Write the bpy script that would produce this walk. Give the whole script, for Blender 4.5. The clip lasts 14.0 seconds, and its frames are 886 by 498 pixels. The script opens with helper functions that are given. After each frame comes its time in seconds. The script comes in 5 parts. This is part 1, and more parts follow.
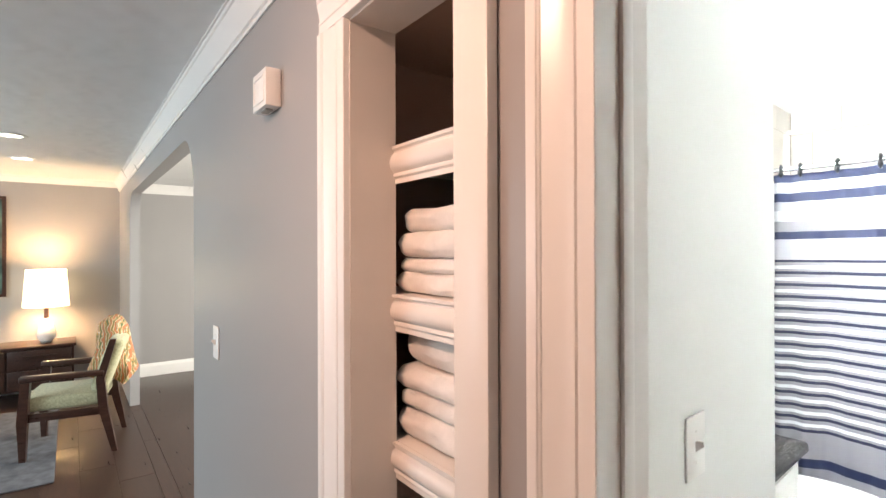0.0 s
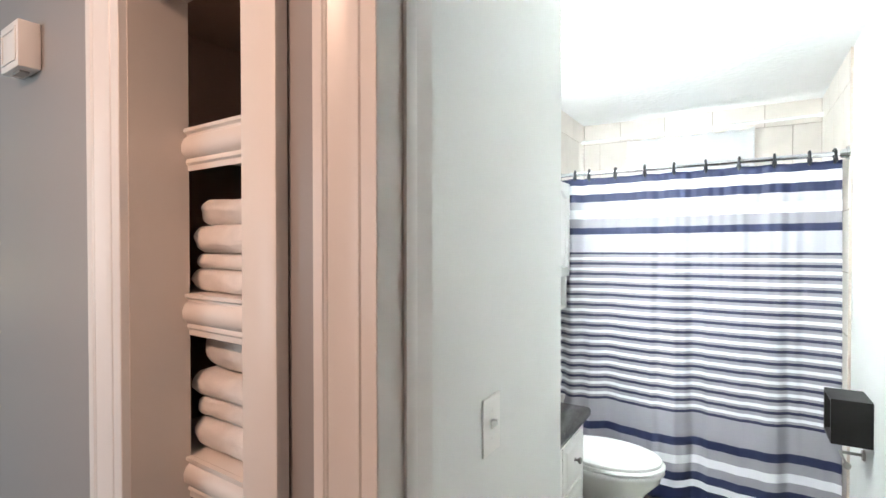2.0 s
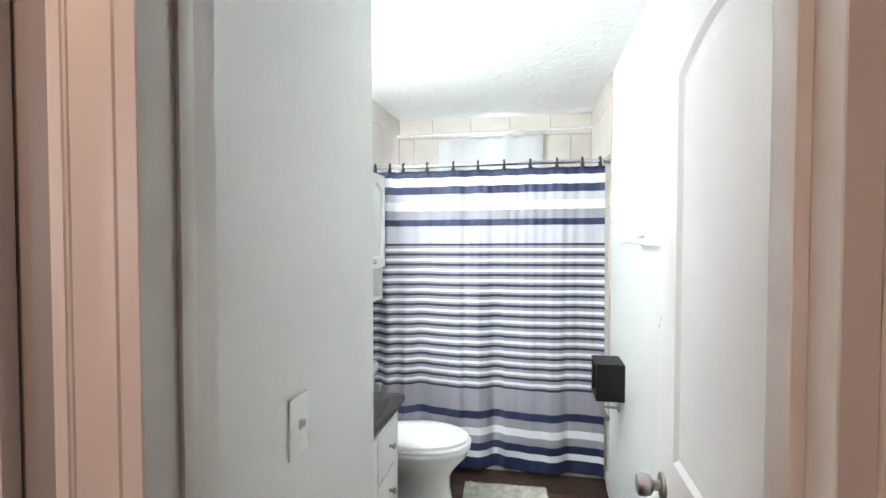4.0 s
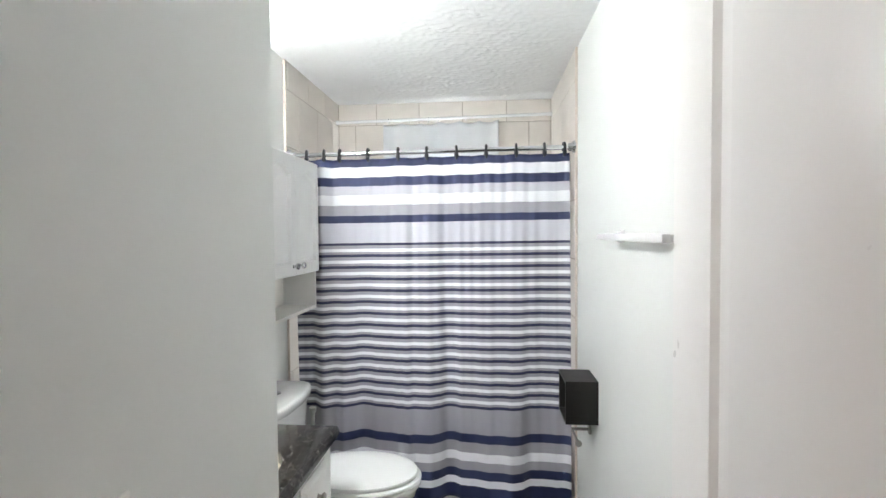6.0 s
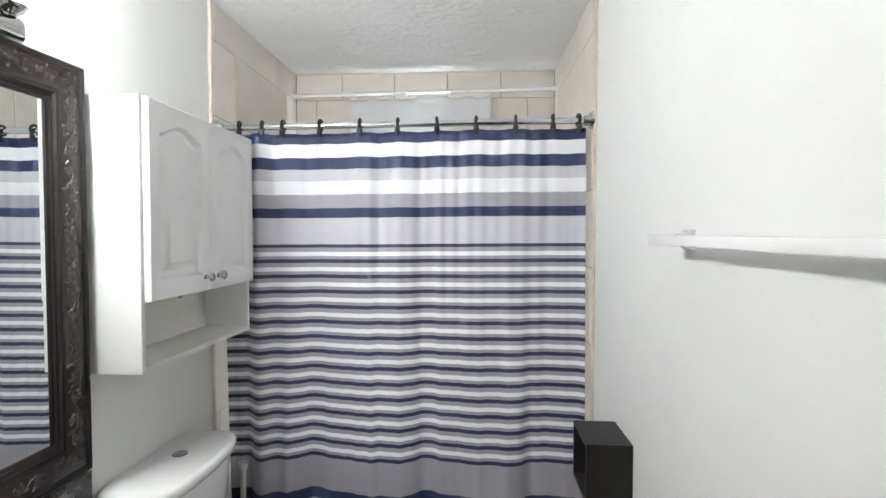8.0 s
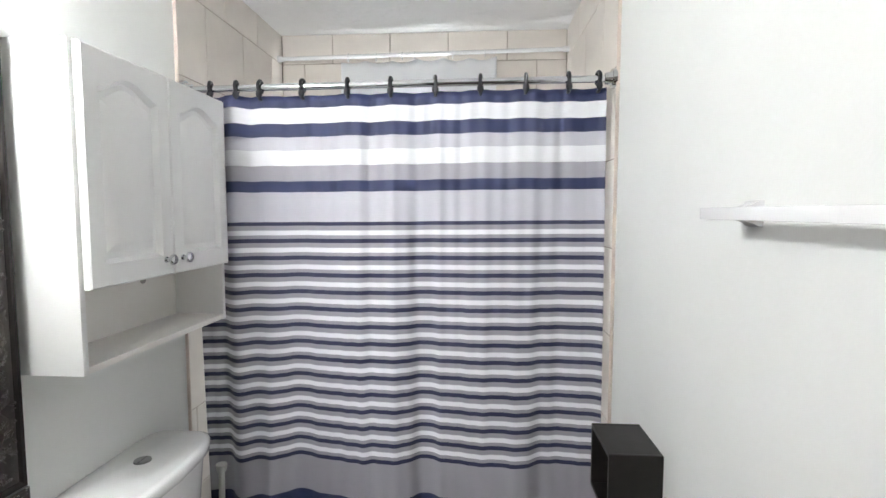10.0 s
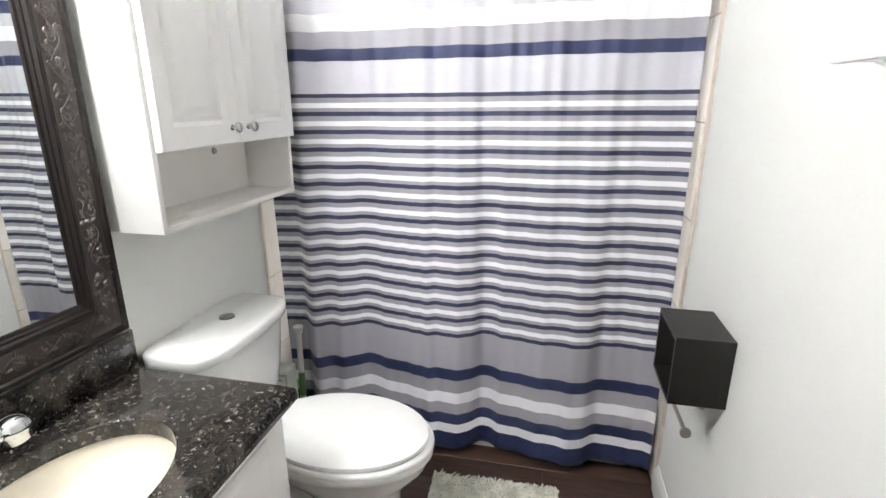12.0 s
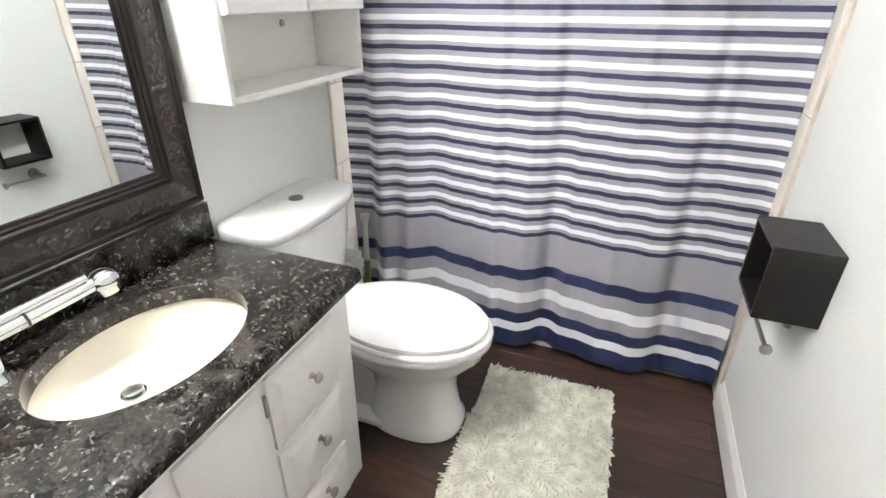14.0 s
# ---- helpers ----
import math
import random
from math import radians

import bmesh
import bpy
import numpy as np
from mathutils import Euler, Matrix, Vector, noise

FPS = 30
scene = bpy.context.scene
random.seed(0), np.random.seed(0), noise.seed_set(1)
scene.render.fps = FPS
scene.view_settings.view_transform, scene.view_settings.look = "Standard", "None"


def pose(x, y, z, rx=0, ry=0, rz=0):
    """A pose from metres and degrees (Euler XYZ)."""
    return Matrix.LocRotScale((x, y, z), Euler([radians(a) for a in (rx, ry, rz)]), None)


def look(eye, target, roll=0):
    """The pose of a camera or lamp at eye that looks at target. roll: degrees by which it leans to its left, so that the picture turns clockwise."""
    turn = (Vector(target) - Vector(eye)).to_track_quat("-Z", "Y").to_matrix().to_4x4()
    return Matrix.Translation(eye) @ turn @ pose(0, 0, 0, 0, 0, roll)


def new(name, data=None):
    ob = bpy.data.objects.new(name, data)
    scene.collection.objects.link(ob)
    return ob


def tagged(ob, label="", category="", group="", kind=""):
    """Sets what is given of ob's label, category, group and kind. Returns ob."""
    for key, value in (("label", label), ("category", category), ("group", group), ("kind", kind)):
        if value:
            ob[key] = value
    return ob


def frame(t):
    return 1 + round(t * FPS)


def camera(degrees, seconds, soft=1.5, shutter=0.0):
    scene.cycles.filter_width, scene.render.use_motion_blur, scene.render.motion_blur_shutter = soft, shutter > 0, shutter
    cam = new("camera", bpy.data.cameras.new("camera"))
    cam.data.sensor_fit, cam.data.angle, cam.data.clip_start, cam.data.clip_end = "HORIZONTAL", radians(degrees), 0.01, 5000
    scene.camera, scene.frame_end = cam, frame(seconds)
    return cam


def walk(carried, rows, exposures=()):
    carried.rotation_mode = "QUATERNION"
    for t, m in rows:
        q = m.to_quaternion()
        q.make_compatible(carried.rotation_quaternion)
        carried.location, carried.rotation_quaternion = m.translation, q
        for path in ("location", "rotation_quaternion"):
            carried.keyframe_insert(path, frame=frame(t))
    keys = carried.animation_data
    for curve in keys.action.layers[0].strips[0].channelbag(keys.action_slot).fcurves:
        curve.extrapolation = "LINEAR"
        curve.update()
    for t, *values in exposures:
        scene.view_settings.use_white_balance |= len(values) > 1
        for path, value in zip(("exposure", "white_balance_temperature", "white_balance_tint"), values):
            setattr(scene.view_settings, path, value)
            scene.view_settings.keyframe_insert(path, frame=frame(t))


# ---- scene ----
cam = camera(83.6, 14.0)
PATH = [
    (0, (0.127, 0.257, 1.459), (-1.394, 1.556, 1.465), -0.20),
    (0.5, (0.137, 0.262, 1.462), (-1.296, 1.658, 1.458), -0.03),
    (1, (0.146, 0.268, 1.462), (-1.164, 1.779, 1.449), -0.09),
    (1.5, (0.154, 0.284, 1.463), (-1.023, 1.901, 1.445), -0.16),
    (2, (0.164, 0.301, 1.464), (-0.864, 2.016, 1.438), -0.04),
    (2.5, (0.165, 0.310, 1.464), (-0.699, 2.113, 1.425), 0.07),
    (3, (0.171, 0.317, 1.465), (-0.527, 2.191, 1.415), 0.07),
    (3.5, (0.165, 0.334, 1.459), (-0.349, 2.266, 1.399), 0.25),
    (4, (0.178, 0.330, 1.464), (-0.181, 2.297, 1.404), 0.05),
    (4.2, (0.175, 0.330, 1.445), (-0.119, 2.308, 1.410), -0.60),
    (6.3, (0.148, 0.840, 1.456), (-0.014, 2.832, 1.391), -0.09),
    (6.5, (0.138, 0.914, 1.457), (-0.015, 2.907, 1.393), 0.11),
    (7, (0.124, 1.073, 1.455), (-0.020, 3.067, 1.391), -0.12),
    (7.5, (0.149, 1.223, 1.456), (0.005, 3.217, 1.388), -0.12),
    (7.7, (0.152, 1.278, 1.455), (0.026, 3.273, 1.390), 0.09),
    (9.8, (0.149, 1.567, 1.443), (0.019, 3.560, 1.335), 0.09),
    (10, (0.147, 1.576, 1.441), (0.012, 3.566, 1.293), 0.02),
    (10.5, (0.147, 1.598, 1.430), (-0.049, 3.573, 1.185), -0.06),
    (11, (0.151, 1.615, 1.414), (-0.129, 3.564, 1.061), -0.01),
    (11.5, (0.157, 1.620, 1.400), (-0.187, 3.535, 0.939), 0.09),
    (12, (0.159, 1.628, 1.378), (-0.243, 3.503, 0.809), 0.01),
    (12.5, (0.160, 1.635, 1.361), (-0.286, 3.463, 0.685), 0.06),
    (13, (0.153, 1.647, 1.338), (-0.351, 3.423, 0.571), 0.25),
    (13.5, (0.145, 1.659, 1.323), (-0.424, 3.377, 0.471), 0.50),
    (14, (0.144, 1.669, 1.311), (-0.472, 3.337, 0.395), 0.51),
]
walk(cam, [(t, look(eye, target, roll)) for t, eye, target, roll in PATH],
     [(0.0, 1.22, 6400, 4), (1.5, 0.95, 6250, 3), (3.0, 0.54, 6150, 2), (4.2, 0.42, 6200, 4), (6.3, -0.05, 6400, 7), (7.7, -0.25, 6450, 8), (10.0, -0.15, 6450, 9), (12.0, 0.28, 6600, 10), (14.0, 0.58, 6650, 10)])

# ---- light ----
world = bpy.data.worlds.new("world")
scene.world = world
world.use_nodes = True
sky = world.node_tree.nodes.new("ShaderNodeTexSky")
sky.sky_type, sky.sun_disc, sky.sun_elevation, sky.sun_rotation = "NISHITA", False, radians(40), radians(200)
world.node_tree.links.new(sky.outputs[0], world.node_tree.nodes["Background"].inputs[0])
world.node_tree.nodes["Background"].inputs[1].default_value = 0.1


def lamp(name, kind, at, power, colour, size=0.1, aim=None, size_y=None, spread=None):
    data = bpy.data.lights.new(name, kind)
    data.energy, data.color = power, colour
    if kind == "AREA":
        data.size = size
        if size_y:
            data.shape, data.size_y = "RECTANGLE", size_y
        if spread:
            data.spread = radians(spread)
    else:
        data.shadow_soft_size = size
    ob = new(name, data)
    ob.matrix_world = look(at, aim or (at[0], at[1] + 0.001, at[2] - 1))
    return ob


# hall axes: u runs along the hall wall, v goes into it
HALL = pose(-0.161, 0.719, 0, 0, 0, -3.6)


def hall(u, v, z):
    return tuple(HALL @ Vector((u, v, z)))


BULB_X, BULB_Z, BULB_Y = -0.80, 1.966, (1.90, 2.11, 2.32)
VAN_L = [lamp("vanity_bulb", "POINT", (BULB_X, y, BULB_Z), 242, (0.98, 0.985, 1.0), 0.058) for y in BULB_Y]
HALL_L = lamp("hall_ceiling_lamp", "AREA", hall(-0.30, -0.90, 2.19), 8.2, (1.0, 0.585, 0.43), 0.16, hall(-0.44, -0.40, 1.0))
LIVING_WINDOW = lamp("living_room_window_light", "AREA", hall(-3.2, -3.9, 1.5), 54, (0.80, 0.9, 1.0), 2.4, hall(-3.6, 0, 1.2), 1.5)
# added warm fill for the dining room, no such source in view
DINING_L = lamp("dining_room_fill_light", "AREA", hall(-3.4, 2.95, 1.5), 95, (1.0, 0.91, 0.82), 1.6, hall(-3.6, 0.0, 1.1), 1.4)
TABLE_L = lamp("table_lamp_bulb", "POINT", hall(-6.55, -0.93, 1.05), 22, (1.0, 0.62, 0.34), 0.05)

BATH_WINDOW = lamp("bath_window_light", "AREA", (-0.16, 4.225, 1.84), 120, (0.93, 0.97, 1.0), 0.6, (-0.16, 3.0, 1.84), 0.5)


# ---- materials ----
def mat(name, colour, rough=0.5, metal=0.0, vary=0.06, scale=8.0, bump=0.0, bump_scale=200.0, coat=0.0, stretch=(1, 1, 1), spec=0.5, trans=0.0, sheen=0.0):
    m = bpy.data.materials.new(name)
    m.use_nodes = True
    nt = m.node_tree
    b = nt.nodes["Principled BSDF"]
    b.inputs["Base Color"].default_value = (*colour, 1)
    b.inputs["Roughness"].default_value = rough
    b.inputs["Metallic"].default_value = metal
    b.inputs["Coat Weight"].default_value = coat
    b.inputs["Specular IOR Level"].default_value = spec
    b.inputs["Transmission Weight"].default_value = trans
    b.inputs["Sheen Weight"].default_value = sheen
    tc = nt.nodes.new("ShaderNodeTexCoord")
    mp = nt.nodes.new("ShaderNodeMapping")
    mp.inputs["Scale"].default_value = stretch
    nt.links.new(tc.outputs["Object"], mp.inputs[0])
    if vary:
        n = nt.nodes.new("ShaderNodeTexNoise")
        n.inputs["Scale"].default_value, n.inputs["Detail"].default_value = scale, 8
        nt.links.new(mp.outputs[0], n.inputs[0])
        r = nt.nodes.new("ShaderNodeValToRGB")
        r.color_ramp.elements[0].position, r.color_ramp.elements[1].position = 0.3, 0.7
        r.color_ramp.elements[0].color = (*[c * (1 - vary) for c in colour], 1)
        r.color_ramp.elements[1].color = (*[min(1, c * (1 + vary)) for c in colour], 1)
        nt.links.new(n.outputs[0], r.inputs[0])
        nt.links.new(r.outputs[0], b.inputs["Base Color"])
        rr = nt.nodes.new("ShaderNodeMapRange")
        rr.inputs["To Min"].default_value, rr.inputs["To Max"].default_value = max(0, rough - 0.07), min(1, rough + 0.07)
        nt.links.new(n.outputs[0], rr.inputs[0])
        nt.links.new(rr.outputs[0], b.inputs["Roughness"])
    if bump:
        n2 = nt.nodes.new("ShaderNodeTexNoise")
        n2.inputs["Scale"].default_value, n2.inputs["Detail"].default_value = bump_scale, 4
        nt.links.new(mp.outputs[0], n2.inputs[0])
        bp = nt.nodes.new("ShaderNodeBump")
        bp.inputs["Strength"].default_value, bp.inputs["Distance"].default_value = bump, 0.002
        nt.links.new(n2.outputs[0], bp.inputs["Height"])
        nt.links.new(bp.outputs[0], b.inputs["Normal"])
    return m


def random_tint(m, low, high):
    """Multiply a material's colour by a factor that differs from object to object."""
    nt = m.node_tree
    b = nt.nodes["Principled BSDF"]
    link = b.inputs["Base Color"].links[0]
    info, mr, mx = nt.nodes.new("ShaderNodeObjectInfo"), nt.nodes.new("ShaderNodeMapRange"), nt.nodes.new("ShaderNodeVectorMath")
    mx.operation = "SCALE"
    mr.inputs["To Min"].default_value, mr.inputs["To Max"].default_value = low, high
    nt.links.new(info.outputs["Random"], mr.inputs[0])
    nt.links.new(link.from_socket, mx.inputs[0])
    nt.links.new(mr.outputs[0], mx.inputs["Scale"])
    nt.links.new(mx.outputs[0], b.inputs["Base Color"])
    return m


BATH_PAINT = mat("bath_wall_paint", (0.80, 0.812, 0.79), 0.42, vary=0.02, scale=2.5, bump=0.12, bump_scale=160)
HALL_PAINT = mat("hall_wall_paint", (0.35, 0.34, 0.335), 0.36, vary=0.03, scale=2.0, bump=0.12, bump_scale=140)
WHITE_TRIM = mat("white_gloss_trim", (0.83, 0.82, 0.80), 0.3, vary=0.02, scale=5, bump=0.05, bump_scale=60)
CEIL = mat("textured_ceiling", (0.88, 0.885, 0.885), 0.55, vary=0.02, scale=6)
# closet inside: one even brown, much darker than lining and shelves
CLOSET_DARK = mat("closet_inside_brown", (0.27, 0.20, 0.16), 0.6, vary=0.06, scale=3, bump=0.1)
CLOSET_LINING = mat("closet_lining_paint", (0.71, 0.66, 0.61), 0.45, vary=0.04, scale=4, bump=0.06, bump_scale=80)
CLOSET_WHITE = mat("closet_cream_paint", (0.78, 0.74, 0.70), 0.4, vary=0.03, scale=4, bump=0.06, bump_scale=80)
TILE = random_tint(mat("beige_wall_tile", (0.72, 0.67, 0.615), 0.3, vary=0.07, scale=5, bump=0.03, bump_scale=30), 0.95, 1.05)
GROUT = mat("tile_grout", (0.42, 0.35, 0.30), 0.9, vary=0.1, scale=20)
CAULK = mat("tile_edge_grout", (0.66, 0.57, 0.50), 0.7, vary=0.1, scale=20)
FLOOR_WOOD = random_tint(mat("dark_floor_wood", (0.044, 0.024, 0.018), 0.3, vary=0.4, scale=4, bump=0.1, bump_scale=30, stretch=(1.5, 14, 14)), 0.75, 1.3)
PORCELAIN = mat("white_porcelain", (0.86, 0.86, 0.85), 0.08, vary=0.01, scale=3, coat=0.3)
SEAT_WHITE = mat("white_seat_plastic", (0.88, 0.88, 0.87), 0.22, vary=0.01, scale=3)
CABINET = mat("white_cabinet_foil", (0.86, 0.86, 0.845), 0.33, vary=0.02, scale=4)
CABINET_IN = mat("white_cabinet_inside", (0.84, 0.82, 0.78), 0.45, vary=0.02, scale=4)
VANITY = mat("cream_vanity_paint", (0.84, 0.83, 0.80), 0.35, vary=0.03, scale=5, bump=0.05, bump_scale=50)
CHROME = mat("chrome", (0.64, 0.65, 0.66), 0.06, 1.0, vary=0)
NICKEL = mat("brushed_nickel", (0.42, 0.40, 0.38), 0.38, 1.0, vary=0.05, scale=60)
BLACK_BOX = mat("black_brown_laminate", (0.009, 0.0075, 0.007), 0.45, spec=0.3, vary=0.2, scale=40, bump=0.06, bump_scale=120)
BLACK_HOOK = mat("black_plastic", (0.012, 0.012, 0.016), 0.3, vary=0.1)
BAR_WHITE = mat("white_towel_bar", (0.84, 0.84, 0.84), 0.25, vary=0.01)
SWITCH = mat("white_switch_plastic", (0.90, 0.89, 0.86), 0.3, vary=0.01)
MIRROR = mat("mirror_glass", (0.86, 0.89, 0.88), 0.01, 1.0, vary=0)
BOWL = mat("cream_sink_ceramic", (0.88, 0.82, 0.70), 0.1, vary=0.015, scale=3, coat=0.3)
TOWEL = mat("white_terry_towel", (0.82, 0.79, 0.76), 0.95, vary=0.05, scale=40, bump=1.0, bump_scale=320, sheen=0.3)
RUG = mat("sage_grey_chenille", (0.57, 0.565, 0.48), 0.95, vary=0.28, scale=24, sheen=0.3)
VALANCE = mat("white_window_cloth", (0.88, 0.89, 0.90), 0.8, vary=0.02, bump=0.2, bump_scale=300)
nt = VALANCE.node_tree
tr, mixs = nt.nodes.new("ShaderNodeBsdfTranslucent"), nt.nodes.new("ShaderNodeMixShader")
tr.inputs[0].default_value, mixs.inputs[0].default_value = (0.8, 0.83, 0.86, 1), 0.22
nt.links.new(nt.nodes["Principled BSDF"].outputs[0], mixs.inputs[1])
nt.links.new(tr.outputs[0], mixs.inputs[2])
nt.links.new(mixs.outputs[0], nt.nodes["Material Output"].inputs[0])
TUB = mat("white_tub_enamel", (0.82, 0.82, 0.81), 0.12, vary=0.02)
DARK_WOOD = mat("walnut_furniture", (0.042, 0.019, 0.013), 0.3, vary=0.35, scale=6, stretch=(2, 12, 12))
ESPRESSO = mat("espresso_carved_frame", (0.009, 0.0065, 0.006), 0.4, spec=0.2, vary=0.3, scale=25)


def glow(name, colour, strength, base=(0.8, 0.8, 0.8)):
    m = mat(name, base, 0.5, vary=0)
    b = m.node_tree.nodes["Principled BSDF"]
    b.inputs["Emission Color"].default_value, b.inputs["Emission Strength"].default_value = (*colour, 1), strength
    return m


BULB = glow("lit_frosted_globe", (1.0, 0.97, 0.93), 30)
SHADE_LIT = glow("lit_lamp_shade", (1.0, 0.72, 0.42), 1.7, (0.85, 0.8, 0.7))
DOWNLIGHT = glow("lit_recessed_lamp", (1.0, 0.85, 0.65), 3.0)


def granite():
    m = mat("dark_speckled_granite", (0.02, 0.018, 0.016), 0.14, vary=0, spec=0.4)
    nt = m.node_tree
    b = nt.nodes["Principled BSDF"]
    tc = nt.nodes.new("ShaderNodeTexCoord")
    big = nt.nodes.new("ShaderNodeTexNoise")
    big.inputs["Scale"].default_value, big.inputs["Detail"].default_value, big.inputs["Distortion"].default_value = 95, 6, 1.2
    r1 = nt.nodes.new("ShaderNodeValToRGB")
    e = r1.color_ramp.elements
    e[0].position, e[0].color = 0.40, (0.006, 0.005, 0.005, 1)
    e[1].position, e[1].color = 0.74, (0.50, 0.48, 0.46, 1)
    x = e.new(0.58)
    x.color = (0.024, 0.021, 0.018, 1)
    x = e.new(0.68)
    x.color = (0.04, 0.034, 0.028, 1)
    v = nt.nodes.new("ShaderNodeTexVoronoi")
    v.inputs["Scale"].default_value, v.inputs["Randomness"].default_value = 150, 1
    warp = nt.nodes.new("ShaderNodeTexNoise")
    warp.inputs["Scale"].default_value, warp.inputs["Detail"].default_value = 45, 4
    add = nt.nodes.new("ShaderNodeMixRGB")
    add.blend_type, add.inputs[0].default_value = "ADD", 0.05
    nt.links.new(tc.outputs["Object"], warp.inputs[0])
    nt.links.new(tc.outputs["Object"], add.inputs[1])
    nt.links.new(warp.outputs["Color"], add.inputs[2])
    nt.links.new(add.outputs[0], v.inputs["Vector"])
    sep = nt.nodes.new("ShaderNodeSeparateColor")
    nt.links.new(v.outputs["Color"], sep.inputs[0])
    r2 = nt.nodes.new("ShaderNodeValToRGB")
    e = r2.color_ramp.elements
    e[0].position, e[0].color = 0.92, (0, 0, 0, 1)
    e[1].position, e[1].color = 0.99, (0.15, 0.15, 0.14, 1)
    nt.links.new(sep.outputs[0], r2.inputs[0])
    nt.links.new(tc.outputs["Object"], big.inputs[0])
    nt.links.new(big.outputs[0], r1.inputs[0])
    sc = nt.nodes.new("ShaderNodeMixRGB")
    sc.blend_type, sc.inputs[0].default_value = "ADD", 1.0
    nt.links.new(r1.outputs[0], sc.inputs[1])
    nt.links.new(r2.outputs[0], sc.inputs[2])
    cloud = nt.nodes.new("ShaderNodeTexNoise")
    cloud.inputs["Scale"].default_value, cloud.inputs["Detail"].default_value, cloud.inputs["Distortion"].default_value = 11, 6, 0.8
    r3 = nt.nodes.new("ShaderNodeValToRGB")
    r3.color_ramp.elements[0].position, r3.color_ramp.elements[0].color = 0.48, (0, 0, 0, 1)
    r3.color_ramp.elements[1].position, r3.color_ramp.elements[1].color = 0.68, (0.034, 0.029, 0.024, 1)
    nt.links.new(tc.outputs["Object"], cloud.inputs[0])
    nt.links.new(cloud.outputs[0], r3.inputs[0])
    sc2 = nt.nodes.new("ShaderNodeMixRGB")
    sc2.blend_type, sc2.inputs[0].default_value = "ADD", 1.0
    nt.links.new(sc.outputs[0], sc2.inputs[1])
    nt.links.new(r3.outputs[0], sc2.inputs[2])
    nt.links.new(sc2.outputs[0], b.inputs["Base Color"])
    return m


GRANITE = granite()

NAVY, GREY, PALE, SNOW = (0.013, 0.020, 0.072), (0.335, 0.325, 0.36), (0.56, 0.55, 0.605), (0.86, 0.86, 0.89)


def striped_cloth():
    """Woven stripes of the shower curtain by height along the cloth (UV v in metres)."""
    m = mat("striped_polyester", GREY, 0.62, vary=0, sheen=0.05)
    nt = m.node_tree
    b = nt.nodes["Principled BSDF"]
    uv = nt.nodes.new("ShaderNodeUVMap")
    xyz = nt.nodes.new("ShaderNodeSeparateXYZ")
    nt.links.new(uv.outputs[0], xyz.inputs[0])

    def ramp(stops, socket, low, high):
        mr = nt.nodes.new("ShaderNodeMapRange")
        mr.inputs["From Min"].default_value, mr.inputs["From Max"].default_value = low, high
        nt.links.new(socket, mr.inputs[0])
        r = nt.nodes.new("ShaderNodeValToRGB")
        r.color_ramp.interpolation = "CONSTANT"
        els = r.color_ramp.elements
        while len(els) > 1:
            els.remove(els[-1])
        els[0].position, els[0].color = 0, (*stops[0][1], 1)
        for z, c in stops[1:]:
            els.new((z - low) / (high - low)).color = (*c, 1)
        nt.links.new(mr.outputs[0], r.inputs[0])
        return r

    wide = ramp([(0.0, NAVY), (0.113, SNOW), (0.155, NAVY), (0.203, GREY), (0.243, SNOW), (0.292, GREY), (0.349, NAVY), (0.394, GREY),
                 (0.55, GREY), (1.413, PALE), (1.517, NAVY), (1.562, GREY), (1.616, SNOW), (1.670, PALE), (1.715, NAVY), (1.761, SNOW), (1.816, NAVY)], xyz.outputs[1], 0, 2)
    sub = nt.nodes.new("ShaderNodeMath")
    sub.operation = "SUBTRACT"
    sub.inputs[1].default_value = 0.534
    nt.links.new(xyz.outputs[1], sub.inputs[0])
    mod = nt.nodes.new("ShaderNodeMath")
    mod.operation = "MODULO"
    mod.inputs[1].default_value = 0.0621
    nt.links.new(sub.outputs[0], mod.inputs[0])
    thin = ramp([(0.0, (0.014, 0.017, 0.060)), (0.0150, GREY), (0.0275, SNOW), (0.0440, PALE), (0.0460, GREY)], mod.outputs[0], 0, 0.0621)

    def step(at, kind):
        g = nt.nodes.new("ShaderNodeMath")
        g.operation = kind
        g.inputs[1].default_value = at
        nt.links.new(xyz.outputs[1], g.inputs[0])
        return g

    both = nt.nodes.new("ShaderNodeMath")
    both.operation = "MULTIPLY"
    nt.links.new(step(0.534, "GREATER_THAN").outputs[0], both.inputs[0])
    nt.links.new(step(1.4165, "LESS_THAN").outputs[0], both.inputs[1])
    mix = nt.nodes.new("ShaderNodeMixRGB")
    nt.links.new(both.outputs[0], mix.inputs[0])
    nt.links.new(wide.outputs[0], mix.inputs[1])
    nt.links.new(thin.outputs[0], mix.inputs[2])
    nt.links.new(mix.outputs[0], b.inputs["Base Color"])
    n = nt.nodes.new("ShaderNodeTexNoise")
    n.inputs["Scale"].default_value, n.inputs["Detail"].default_value = 9, 5
    tc = nt.nodes.new("ShaderNodeTexCoord")
    nt.links.new(tc.outputs["Object"], n.inputs[0])
    bp = nt.nodes.new("ShaderNodeBump")
    bp.inputs["Strength"].default_value, bp.inputs["Distance"].default_value = 0.25, 0.01
    nt.links.new(n.outputs[0], bp.inputs["Height"])
    nt.links.new(bp.outputs[0], b.inputs["Normal"])
    return m


CLOTH = striped_cloth()


